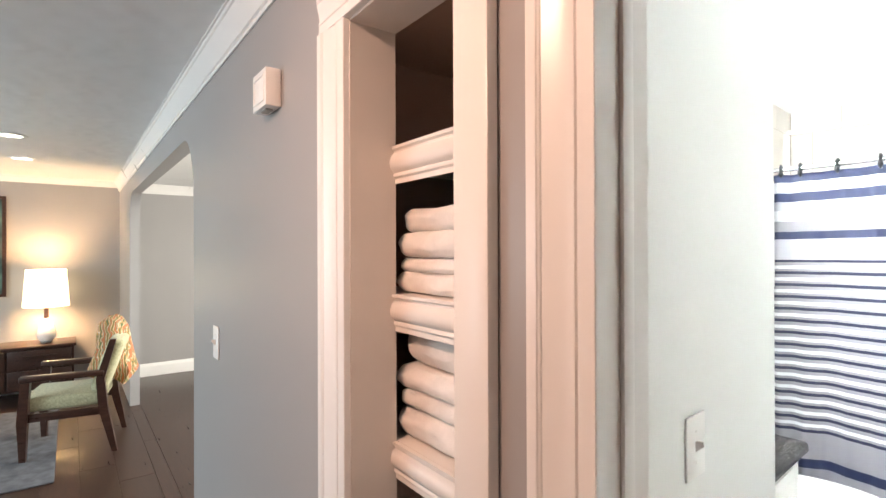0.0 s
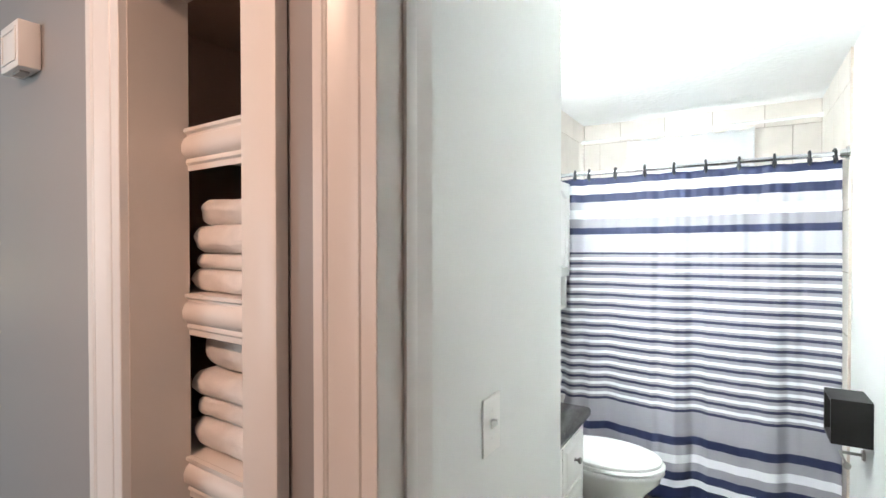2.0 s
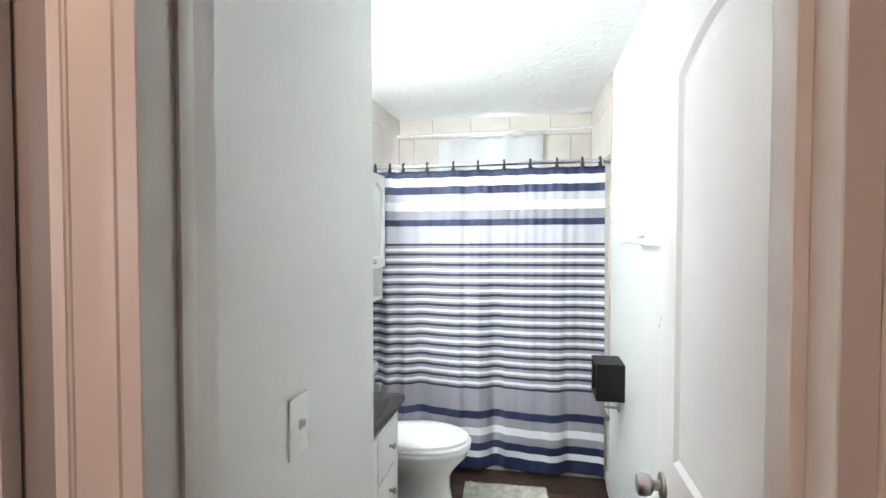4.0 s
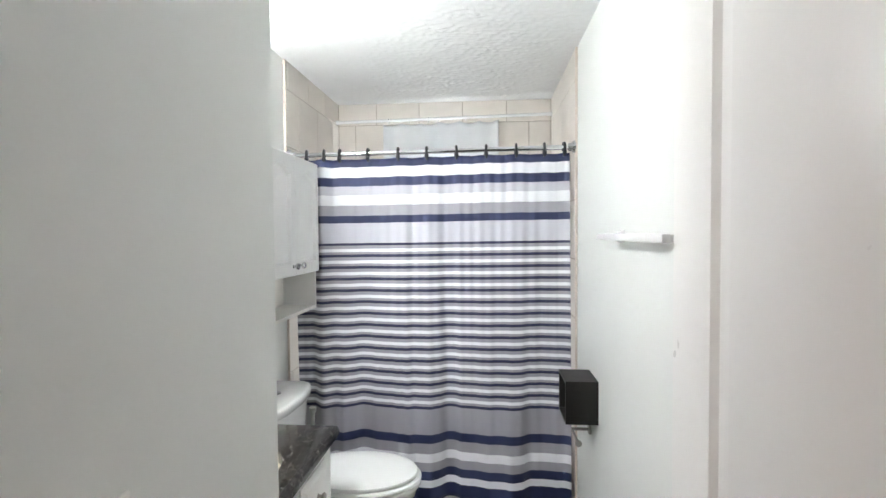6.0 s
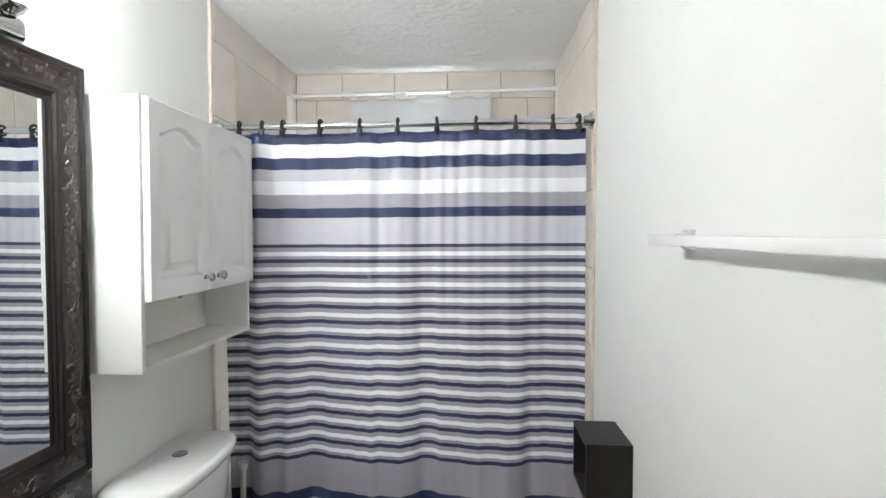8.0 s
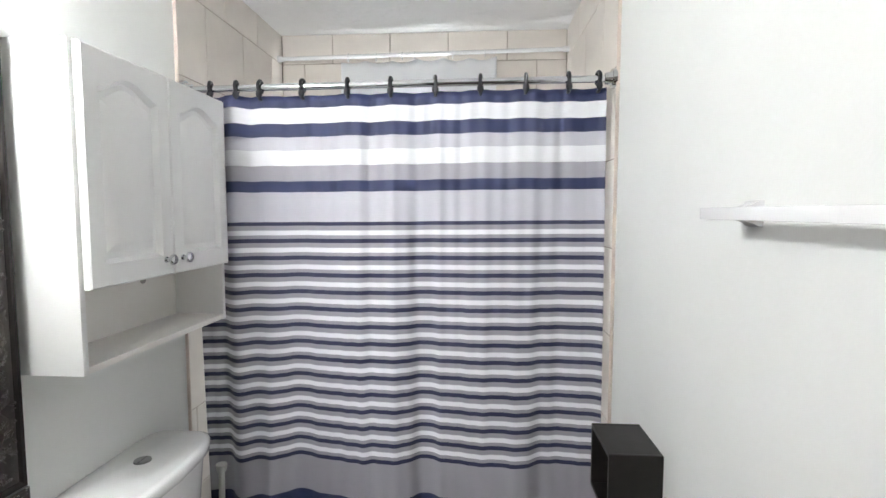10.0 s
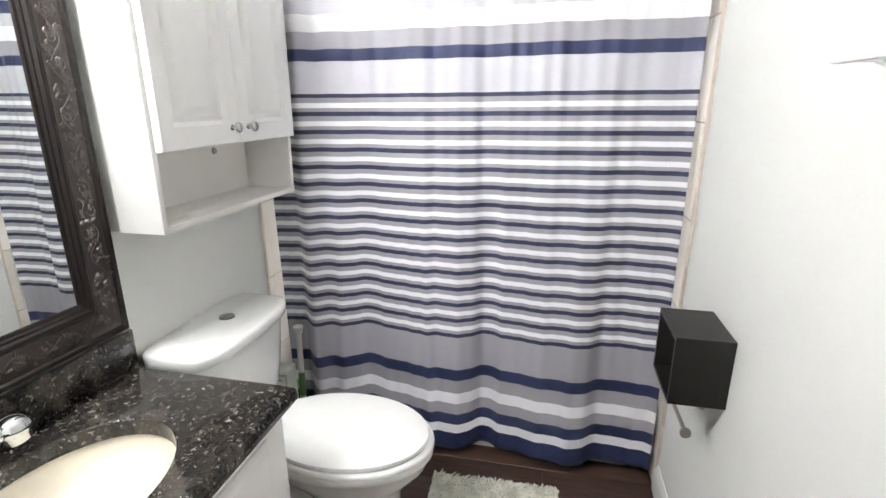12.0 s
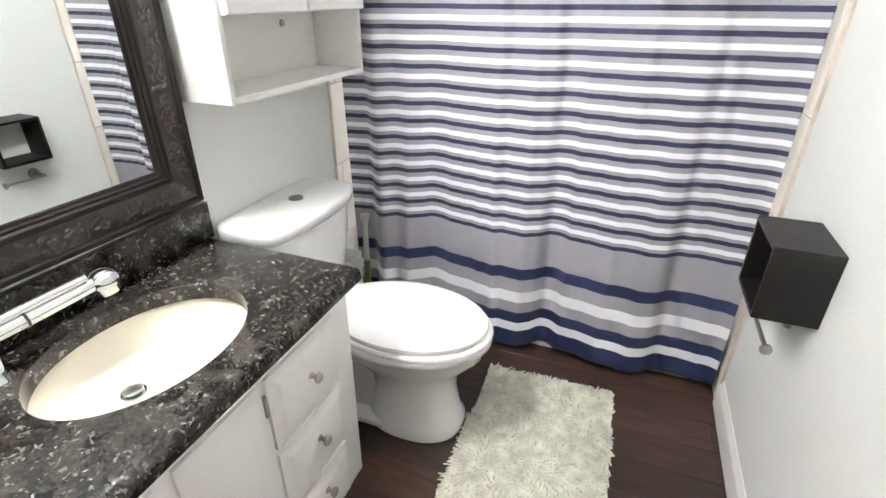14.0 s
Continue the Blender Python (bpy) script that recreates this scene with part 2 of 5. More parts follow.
# ---- mesh helpers ----
def box(bm, x0, x1, y0, y1, z0, z1, bevel=0.0, seg=2):
    vs = bmesh.ops.create_cube(bm, size=1.0)["verts"]
    bmesh.ops.transform(bm, matrix=Matrix.LocRotScale(((x0 + x1) / 2, (y0 + y1) / 2, (z0 + z1) / 2), None, (x1 - x0, y1 - y0, z1 - z0)), verts=vs)
    if bevel:
        es = list({e for v in vs for e in v.link_edges})
        bmesh.ops.bevel(bm, geom=es, offset=bevel, segments=seg, affect="EDGES", profile=0.5)
    return bm


def boxm(*a, bevel=0.0, seg=2):
    return box(bmesh.new(), *a, bevel=bevel, seg=seg)


def tube(bm, p, q, r, r2=None, seg=20):
    p, q = Vector(p), Vector(q)
    d = q - p
    vs = bmesh.ops.create_cone(bm, cap_ends=True, segments=seg, radius1=r, radius2=r if r2 is None else r2, depth=d.length)["verts"]
    bmesh.ops.transform(bm, matrix=Matrix.Translation((p + q) / 2) @ d.to_track_quat("Z", "Y").to_matrix().to_4x4(), verts=vs)
    return bm


def ball(bm, c, r, scale=(1, 1, 1), seg=20):
    vs = bmesh.ops.create_uvsphere(bm, u_segments=seg, v_segments=seg // 2, radius=r)["verts"]
    bmesh.ops.transform(bm, matrix=Matrix.LocRotScale(c, None, scale), verts=vs)
    return bm


def oval_at(x, y, r, z, n=24):
    """A level circle of points."""
    return [(x + r * math.cos(2 * math.pi * i / n), y + r * math.sin(2 * math.pi * i / n), z) for i in range(n)]


def loft(bm, rings, cap=True):
    """Skin closed rings of points, each with as many points."""
    rows = [[bm.verts.new(p) for p in r] for r in rings]
    for a, b in zip(rows, rows[1:]):
        for i in range(len(a)):
            j = (i + 1) % len(a)
            bm.faces.new((a[i], a[j], b[j], b[i]))
    if cap:
        bm.faces.new(rows[0][::-1])
        bm.faces.new(rows[-1])
    return bm


def extrude(bm, profile, axis_from, axis_to, place):
    """A prism: profile points (a, b) swept from axis_from to axis_to; place(a, b, s) gives the point."""
    r0 = [place(a, b, axis_from) for a, b in profile]
    r1 = [place(a, b, axis_to) for a, b in profile]
    return loft(bm, [r0, r1])


def mesh(name, bm, material, smooth=None):
    bmesh.ops.recalc_face_normals(bm, faces=bm.faces)
    me = bpy.data.meshes.new(name)
    bm.to_mesh(me)
    bm.free()
    me.materials.append(material)
    if smooth is not None:
        me.shade_smooth()
        me.set_sharp_from_angle(angle=radians(smooth))
    return me


def part(name, bm, material, parent, label="", smooth=40, at=None):
    ob = new(name, mesh(name, bm, material, smooth))
    ob.parent = parent
    if at is not None:
        ob.matrix_basis = at
    return tagged(ob, label)


def thing(name, label, category, at=None, group="", kind=""):
    ob = new(name)
    ob.matrix_world = at or Matrix()
    return tagged(ob, label, category, group, kind)


def single(name, bm, material, label, category="", kind="", smooth=40, at=None, group=""):
    ob = new(name, mesh(name, bm, material, smooth))
    if at is not None:
        ob.matrix_world = at
    return tagged(ob, label, category, group, kind)


def structure(name, bm, material, label, at=None, smooth=30):
    return single(name, bm, material, label, "", "structure", smooth, at)


# ---- bathroom shell ----
XL, XR, YT, YB, HC = -0.904, 0.614, 3.278, 4.236, 2.378
structure("wall_left", boxm(XL - 0.12, XL, 1.752, YB + 0.14, 0, HC), BATH_PAINT, "pale grey-green painted bathroom wall")
structure("wall_right", boxm(XR, XR + 0.12, 0.76, YB + 0.14, 0, HC), BATH_PAINT, "pale grey-green painted bathroom wall with towel bar")
structure("wall_switch", boxm(-0.415, -0.295, 0.79, 1.752, 0, HC), BATH_PAINT, "pale grey-green painted wall with a light switch")
structure("wall_vanity_end", boxm(XL - 0.12, -0.415, 1.632, 1.752, 0, HC), BATH_PAINT, "pale grey-green painted wall beside the vanity")
bm = bmesh.new()
WX0, WX1, WZ0, WZ1 = -0.50, 0.18, 1.55, 2.13
box(bm, XL, WX0, YB, YB + 0.14, 0, HC)
box(bm, WX1, XR, YB, YB + 0.14, 0, HC)
box(bm, WX0, WX1, YB, YB + 0.14, 0, WZ0)
box(bm, WX0, WX1, YB, YB + 0.14, WZ1, HC)
structure("wall_back", bm, GROUT, "tiled wall behind the bathtub with a small window")


def textured_ceiling(name, x0, x1, y0, y1, z, at=None, step=0.0095, height=0.0065, label="white knockdown-textured ceiling"):
    """A slab whose underside carries trowelled ridges."""
    nx, ny = int((x1 - x0) / step), int((y1 - y0) / step)
    gx, gy = np.meshgrid(np.linspace(x0, x1, nx + 1), np.linspace(y0, y1, ny + 1))
    zz = np.empty_like(gx)
    for j in range(ny + 1):
        for i in range(nx + 1):
            p = Vector((gx[j, i] * 20, gy[j, i] * 34, 3.1))
            q = noise.noise(p + 1.6 * noise.noise_vector(p * 0.5))
            zz[j, i] = z - height * max(0.0, 1 - abs(q) * 5.5) * (0.5 + 0.5 * noise.noise(p * 0.31)) - height * 0.35 * noise.noise(p * 2.3)
    verts = np.stack([gx, gy, zz], -1).reshape(-1, 3)
    idx = np.arange((nx + 1) * (ny + 1)).reshape(ny + 1, nx + 1)
    faces = np.stack([idx[:-1, :-1], idx[1:, :-1], idx[1:, 1:], idx[:-1, 1:]], -1).reshape(-1, 4)
    n = len(verts)
    top = [(x0, y0, z + 0.1), (x1, y0, z + 0.1), (x1, y1, z + 0.1), (x0, y1, z + 0.1)]
    me = bpy.data.meshes.new(name)
    me.from_pydata(verts.tolist() + top, [], faces.tolist() + [(n, n + 1, n + 2, n + 3)])
    me.materials.append(CEIL)
    me.shade_smooth()
    ob = new(name, me)
    if at is not None:
        ob.matrix_world = at
    return tagged(ob, label, "", "", "structure")


textured_ceiling("ceiling", XL - 0.1, XR + 0.1, 0.80, YB + 0.1, HC)

# window in the tub wall, behind a short white cloth
window = thing("window_1", "small frosted window in the tiled tub wall", "", kind="structure")
bm = bmesh.new()
for a in ((WX0, WX0 + 0.035, WZ0, WZ1), (WX1 - 0.035, WX1, WZ0, WZ1), (WX0 + 0.035, WX1 - 0.035, WZ0, WZ0 + 0.035), (WX0 + 0.035, WX1 - 0.035, WZ1 - 0.035, WZ1)):
    box(bm, a[0], a[1], YB + 0.03, YB + 0.08, a[2], a[3], 0.004)
part("window_frame", bm, WHITE_TRIM, window)
FROST = mat("frosted_glass", (0.9, 0.93, 0.94), 0.5, vary=0, trans=1.0)
pane = part("pane", boxm(WX0 + 0.035, WX1 - 0.035, YB + 0.05, YB + 0.056, WZ0 + 0.035, WZ1 - 0.035), FROST, window)
pane.visible_shadow = False

# skirting on the right wall
SKIRT = [(0, 0), (0.014, 0), (0.014, 0.075), (0.011, 0.088), (0.006, 0.094), (0.004, 0.104), (0, 0.106)]
bm = extrude(bmesh.new(), SKIRT, 1.0, YT - 0.004, lambda a, b, s: (XR - 0.001 - a, s, b))
structure("baseboard_right", bm, WHITE_TRIM, "white moulded baseboard along the bathroom wall")
bm = extrude(bmesh.new(), SKIRT, 0.98, 1.752, lambda a, b, s: (-0.294 + a, s, b))
structure("baseboard_switch_wall", bm, WHITE_TRIM, "white moulded baseboard under the light switch")

# bathtub
bm = bmesh.new()
box(bm, XL + 0.012, XR - 0.009, 3.40, 3.47, 0.0, 0.40, 0.012, 3)
box(bm, XL + 0.012, XR - 0.009, YB - 0.075, YB - 0.013, 0.12, 0.40, 0.01, 3)
box(bm, XL + 0.012, XL + 0.08, 3.46, YB - 0.07, 0.12, 0.40, 0.01, 3)
box(bm, XR - 0.09, XR - 0.009, 3.46, YB - 0.07, 0.12, 0.40, 0.01, 3)
box(bm, XL + 0.06, XR - 0.07, 3.45, YB - 0.06, 0.0, 0.13, 0.01, 3)
tub = thing("bathtub", "white enamelled alcove bathtub behind the striped curtain", "bathtub")
part("apron_and_basin", bm, TUB, tub)
part("toe_strip", boxm(XL + 0.012, XR - 0.009, 3.375, 3.40, 0.0, 0.05, bevel=0.004), TUB, tub)

# ---- shower curtain ----
ROD_Y, ROD_Z = 3.302, 1.881


def rod_z(x):
    """The rod rises slightly to the right."""
    return ROD_Z + 0.0085 * x


rod = thing("shower_curtain_rod", "polished chrome shower rod between the tiled walls", "curtain rod")
part("tube", tube(bmesh.new(), (XL + 0.02, ROD_Y, rod_z(XL)), (XR - 0.02, ROD_Y, rod_z(XR)), 0.0125), CHROME, rod)
for sx, x in ((1, XL + 0.0115), (-1, XR - 0.0085)):
    bm = tube(bmesh.new(), (x, ROD_Y, rod_z(x)), (x + sx * 0.012, ROD_Y, rod_z(x)), 0.034, 0.031, 28)
    tube(bm, (x + sx * 0.012, ROD_Y, rod_z(x)), (x + sx * 0.035, ROD_Y, rod_z(x)), 0.024, 0.018, 28)
    part("end_flange", bm, CHROME, rod)

HOOKS = [-0.792, -0.698, -0.612, -0.46, -0.301, -0.15, 0.003, 0.158, 0.31, 0.452, 0.55]


CREASES = [-0.90]
crease_rnd = random.Random(11)
while CREASES[-1] < 0.62:
    CREASES.append(CREASES[-1] + crease_rnd.uniform(0.045, 0.12))
CREASE_OUT = [crease_rnd.uniform(-0.012, 0.012) + 0.008 * max(0, (-0.55 - c) / 0.3) * (-1) ** i for i, c in enumerate(CREASES)]


def pressed(x):
    """Flat panels between sharp packing creases."""
    for i in range(len(CREASES) - 1):
        if CREASES[i] <= x <= CREASES[i + 1]:
            q = (x - CREASES[i]) / (CREASES[i + 1] - CREASES[i])
            return CREASE_OUT[i] + (CREASE_OUT[i + 1] - CREASE_OUT[i]) * q
    return 0.0


def fold(x, s):
    """How far the cloth stands towards the room at x; s is 0 at the top and 1 at the hem."""
    a = 0.006 + 0.028 * s ** 1.1
    w = math.cos(2 * math.pi * (x + 0.27 - 0.03 * s) / 0.47) + 0.35 * math.sin(2 * math.pi * (x - 0.05) / 0.235 + 1.2 * s) + 0.22 * math.sin(2 * math.pi * x / 0.152 + 0.8)
    pleat = 0.0026 * math.sin(2 * math.pi * x / 0.058 + 2.0 * math.sin(5 * x)) * (1 - 0.5 * s)
    for c, d in ((-0.262, 0.017), (-0.46, 0.008), (-0.60, 0.014), (-0.11, 0.009), (0.10, 0.006), (0.27, 0.005), (0.41, 0.011), (0.50, 0.012)):
        pleat += 0.7 * d * (0.35 + 0.65 * s) * math.exp(-(((x - c - 0.012 * math.sin(4 * s + 9 * c)) / 0.022) ** 2))
    pleat += 0.028 * math.exp(-(((x + 0.715) / 0.03) ** 2)) - 0.014 * math.exp(-(((x + 0.785) / 0.03) ** 2))
    pleat += 0.018 * s * math.exp(-(((x - 0.43) / 0.055) ** 2))
    # the last hand's breadth at the right hook is folded back
    pleat -= 0.010 * (1 - 0.6 * s) / (1 + math.exp(-(x - 0.515) / 0.004))
    wall = max(0.0, (-0.60 - x) / 0.25)
    return a * w + pleat + pressed(x + 0.01 * math.sin(3 * s)) - 0.02 * wall * s + 0.012 * s


def curtain():
    x0, x1, n, k = -0.862, 0.580, 340, 90
    verts, uvs, faces = [], [], []
    for j in range(k + 1):
        s = j / k
        for i in range(n + 1):
            x = x0 + (x1 - x0) * i / n
            gaps = sorted(abs(h - x) for h in HOOKS)
            sag = 0.004 * min(1, gaps[0] / max(0.02, (gaps[0] + gaps[1]) / 2)) * (1 - s) ** 6
            cut = 0.002 * math.sin(7 * x)
            z = 1.855 - (1.855 - 0.035 - cut) * s - sag + 0.0085 * x
            xx = x + 0.008 * math.sin(9 * x + 3 * s) * s * (x < 0.4) + 0.012 * s * (x > 0.4) * (x - 0.4) / 0.18
            yy = ROD_Y + 0.004 - fold(x, s) + 0.022 * s
            verts.append((xx, yy, z))
            uvs.append((x, 1.862 - (1.862 - 0.04) * s))
    idx = np.arange((n + 1) * (k + 1)).reshape(k + 1, n + 1)
    faces = np.stack([idx[:-1, :-1], idx[1:, :-1], idx[1:, 1:], idx[:-1, 1:]], -1).reshape(-1, 4).tolist()
    me = bpy.data.meshes.new("cloth")
    me.from_pydata(verts, [], faces)
    layer = me.uv_layers.new(name="UVMap")
    for loop in me.loops:
        layer.data[loop.index].uv = uvs[loop.vertex_index]
    me.materials.append(CLOTH)
    me.shade_smooth()
    ob = new("shower_curtain", me)
    solid = ob.modifiers.new("thickness", "SOLIDIFY")
    solid.thickness, solid.offset = 0.0012, 0
    return tagged(ob, "navy, grey and white striped shower curtain, drawn closed", "curtain")


curtain()


def hook(x, name="curtain_hook"):
    h = thing(name, "black plastic shower curtain hook on the rod", "hook", pose(x, ROD_Y, rod_z(x), 0, 0, random.uniform(-14, 14)), "hooks on the shower rod")
    bm = bmesh.new()
    pts = [Vector((0, 0.019 * math.cos(a), 0.020 * math.sin(a) + 0.003)) for a in np.linspace(radians(-60), radians(215), 16)]
    pts += [Vector((0, -0.012, -0.016)), Vector((0, -0.013, -0.032)), Vector((0, -0.006, -0.041)), Vector((0, 0.002, -0.040))]
    for p, q in zip(pts, pts[1:]):
        tube(bm, p, q, 0.0058, seg=8)
    for p in pts:
        ball(bm, p, 0.0059, seg=8)
    part("loop", bm, BLACK_HOOK, h)
    part("bead", ball(bmesh.new(), (0, -0.012, -0.024), 0.0115, (1, 0.8, 1.3), 12), BLACK_HOOK, h)


for hx in HOOKS:
    hook(hx)

# short window cloth on a white tension rod
YV = 4.165
r2 = thing("window_tension_rod", "white tension rod spanning the tub alcove", "curtain rod")
part("tube", tube(bmesh.new(), (XL + 0.02, YV, 2.237), (XR - 0.02, YV, 2.258), 0.0105), BAR_WHITE, r2)
for x, d, z in ((XL + 0.0115, 1, 2.237), (XR - 0.0085, -1, 2.258)):
    part("end_cap", tube(bmesh.new(), (x, YV, z), (x + d * 0.03, YV, z), 0.016, 0.014), BAR_WHITE, r2)
val = thing("window_cloth", "short white cloth hung over the bathroom window", "curtain")
bm = bmesh.new()
cols = []
for i in range(81):
    x = -0.557 + 0.80 * i / 80
    col = []
    for j in range(21):
        s = j / 20
        droop = 0.012 * abs(math.sin(math.pi * (x + 0.557) / 0.133)) * (1 - s)
        y = YV - 0.005 + 0.010 * math.sin(17 * x + 1.2 * s) + 0.006 * math.sin(43 * x)
        col.append(bm.verts.new((x, y, 2.222 + 0.013 * x - droop - s * 0.62)))
    cols.append(col)
for a, b in zip(cols, cols[1:]):
    for j in range(20):
        bm.faces.new((a[j], a[j + 1], b[j + 1], b[j]))
c = part("cloth", bm, VALANCE, val)
c.modifiers.new("thickness", "SOLIDIFY").thickness = 0.0015
for x in (-0.52, -0.375, -0.24, -0.175, 0.02, 0.185):
    bm = bmesh.new()
    z = 2.248 + 0.014 * x
    pts = [Vector((x, YV + 0.014 * math.cos(a), z - 0.004 + 0.019 * math.sin(a))) for a in np.linspace(0, 2 * math.pi, 13)]
    for p, q in zip(pts, pts[1:]):
        tube(bm, p, q, 0.003, seg=6)
    part("ring", bm, BAR_WHITE, val)

# ---- toilet ----
TY = 2.85
toilet = thing("toilet", "white two-piece toilet with its lid closed", "toilet", pose(XL + 0.004, TY, 0) @ Matrix.Diagonal((1, 1, 0.97, 1)))


def oval(cx, cy, rx, ry, z, n=40, power=2.0, back=None):
    pts = []
    for i in range(n):
        a = 2 * math.pi * i / n
        ca, sa = math.cos(a), math.sin(a)
        x = cx + rx * math.copysign(abs(ca) ** (2 / power), ca)
        y = cy + ry * math.copysign(abs(sa) ** (2 / power), sa)
        if back is not None:
            x = max(x, back)
        pts.append((x, y, z))
    return pts


# bowl and pedestal, x away from the wall
rings = [oval(0.515, 0, 0.168, 0.128, 0.0, power=2.4), oval(0.515, 0, 0.170, 0.130, 0.018, power=2.4), oval(0.515, 0, 0.155, 0.116, 0.05, power=2.3),
         oval(0.512, 0, 0.142, 0.104, 0.15, power=2.2), oval(0.51, 0, 0.147, 0.108, 0.215, power=2.1), oval(0.49, 0, 0.20, 0.135, 0.265), oval(0.475, 0, 0.268, 0.170, 0.325), oval(0.475, 0, 0.277, 0.180, 0.355),
         oval(0.482, 0, 0.284, 0.192, 0.372), oval(0.482, 0, 0.281, 0.190, 0.384), oval(0.482, 0, 0.274, 0.184, 0.389)]
part("bowl", loft(bmesh.new(), rings), PORCELAIN, toilet, smooth=60)
bm = boxm(0.10, 0.42, -0.062, 0.062, 0.0, 0.34, bevel=0.03, seg=4)
box(bm, 0.12, 0.44, -0.118, 0.118, 0.0, 0.035, 0.012, 3)
box(bm, 0.06, 0.36, -0.115, 0.115, 0.25, 0.34, 0.03, 4)
box(bm, 0.03, 0.30, -0.17, 0.17, 0.335, 0.392, 0.02, 4)
part("trapway_and_deck", bm, PORCELAIN, toilet, smooth=60)
seat_r = [oval(0.49, 0, 0.272, 0.189, 0.391, back=0.235), oval(0.49, 0, 0.278, 0.194, 0.395, back=0.232), oval(0.49, 0, 0.278, 0.194, 0.403, back=0.232), oval(0.49, 0, 0.272, 0.189, 0.409, back=0.235)]
part("seat", loft(bmesh.new(), seat_r), SEAT_WHITE, toilet, smooth=50)
lid_r = [oval(0.488, 0, 0.262, 0.182, 0.411, back=0.225), oval(0.488, 0, 0.266, 0.185, 0.418, back=0.222), oval(0.488, 0, 0.262, 0.182, 0.427, back=0.225), oval(0.486, 0, 0.235, 0.16, 0.434, back=0.24), oval(0.48, 0, 0.12, 0.09, 0.4375, back=0.3)]
part("lid", loft(bmesh.new(), lid_r), SEAT_WHITE, toilet, smooth=50)
for y in (-0.075, 0.075):
    part("hinge", boxm(0.195, 0.245, y - 0.02, y + 0.02, 0.39, 0.425, bevel=0.008, seg=3), SEAT_WHITE, toilet)


def tank_ring(z, d, w, n=44, bow=0.03, back=0.004):
    """A D-shaped outline with a bowed front."""
    pts = []
    for i in range(n):
        a = 2 * math.pi * i / n
        ca, sa = math.cos(a), math.sin(a)
        x = math.copysign(abs(ca) ** 0.35, ca)
        y = math.copysign(abs(sa) ** 0.35, sa)
        xx = back + d / 2 + x * d / 2
        if x > 0:
            xx += bow * (1 - y * y) * x
        pts.append((xx, y * w / 2, z))
    return pts


part("tank", loft(bmesh.new(), [tank_ring(0.39, 0.155, 0.37), tank_ring(0.40, 0.16, 0.385), tank_ring(0.56, 0.175, 0.425), tank_ring(0.715, 0.185, 0.445)]), PORCELAIN, toilet, smooth=50)
lid = part("tank_lid", loft(bmesh.new(), [tank_ring(0.712, 0.196, 0.468, back=0.0), tank_ring(0.716, 0.202, 0.476, back=0.0), tank_ring(0.742, 0.204, 0.48, back=0.0), tank_ring(0.751, 0.199, 0.474, back=0.0), tank_ring(0.756, 0.185, 0.455, back=0.004)]), PORCELAIN, toilet, smooth=60)
bm = tube(bmesh.new(), (0.10, 0.03, 0.754), (0.10, 0.03, 0.760), 0.024, 0.0225, 28)
part("flush_button", bm, mat("dark_satin_chrome", (0.22, 0.22, 0.22), 0.3, 1.0, vary=0), lid, "chrome dual flush button")
bm = bmesh.new()
box(bm, 0.0985, 0.1005, 0.009, 0.051, 0.7598, 0.7606)
part("button_split", bm, BLACK_HOOK, lid)
part("water_valve", tube(tube(bmesh.new(), (0.002, -0.2, 0.16), (0.06, -0.2, 0.16), 0.009), (0.05, -0.2, 0.16), (0.08, -0.17, 0.39), 0.005), CHROME, toilet)

# ---- vanity ----
VY0, VY1, CT, DOOR_Y = 1.757, 2.572, 0.706, 2.022
van = thing("vanity_cabinet", "cream painted vanity cabinet with three drawers and a door", "cabinet")
FX = -0.448
bm = bmesh.new()
box(bm, FX - 0.02, FX, VY0, VY1, 0.0095, CT - 0.041, 0.002)
part("front_frame", bm, VANITY, van)
part("side_panel", boxm(XL + 0.002, FX - 0.0205, VY0, VY0 + 0.018, 0.0095, CT - 0.041), VANITY, van)
part("side_panel", boxm(XL + 0.002, FX - 0.0205, VY1 - 0.018, VY1, 0.0095, CT - 0.041), VANITY, van)
part("bottom_panel", boxm(XL + 0.002, FX - 0.0205, VY0 + 0.0185, VY1 - 0.0185, 0.0095, 0.03), VANITY, van)
bm = bmesh.new()
box(bm, XL + 0.002, FX - 0.05, VY0 + 0.002, VY1 - 0.002, 0.0, 0.009)
box(bm, FX - 0.055, FX - 0.02, VY1 - 0.04, VY1 - 0.0025, 0.0, 0.009)
part("plinth", bm, VANITY, van)


def slab_front(y0, y1, z0, z1, x=FX, edge=0.026, t=0.02):
    """A door or drawer front with a stepped, sloping edge."""
    def r(d, xx):
        return [(xx, y0 + d, z0 + d), (xx, y1 - d, z0 + d), (xx, y1 - d, z1 - d), (xx, y0 + d, z1 - d)]
    return loft(bmesh.new(), [r(0, x + 0.0005), r(0, x + 0.008), r(edge * 0.2, x + 0.009), r(edge * 0.35, x + 0.0095), r(edge, x + t - 0.001), r(edge + 0.0015, x + t)])


def knob(parent, x, y, z, d=(1, 0, 0), material=NICKEL, r=0.0135):
    d = Vector(d)
    p = Vector((x, y, z))
    bm = tube(bmesh.new(), p, p + d * 0.003, 0.009, 0.0075, 16)
    tube(bm, p, p + d * 0.016, 0.0048, 0.006, 16)
    vs = bmesh.ops.create_uvsphere(bm, u_segments=20, v_segments=10, radius=r)["verts"]
    bmesh.ops.transform(bm, matrix=Matrix.Translation(p + d * 0.021) @ d.to_track_quat("Z", "Y").to_matrix().to_4x4() @ Matrix.Diagonal((1, 1, 0.62, 1)), verts=vs)
    return part("knob", bm, material, parent, "brushed nickel knob")


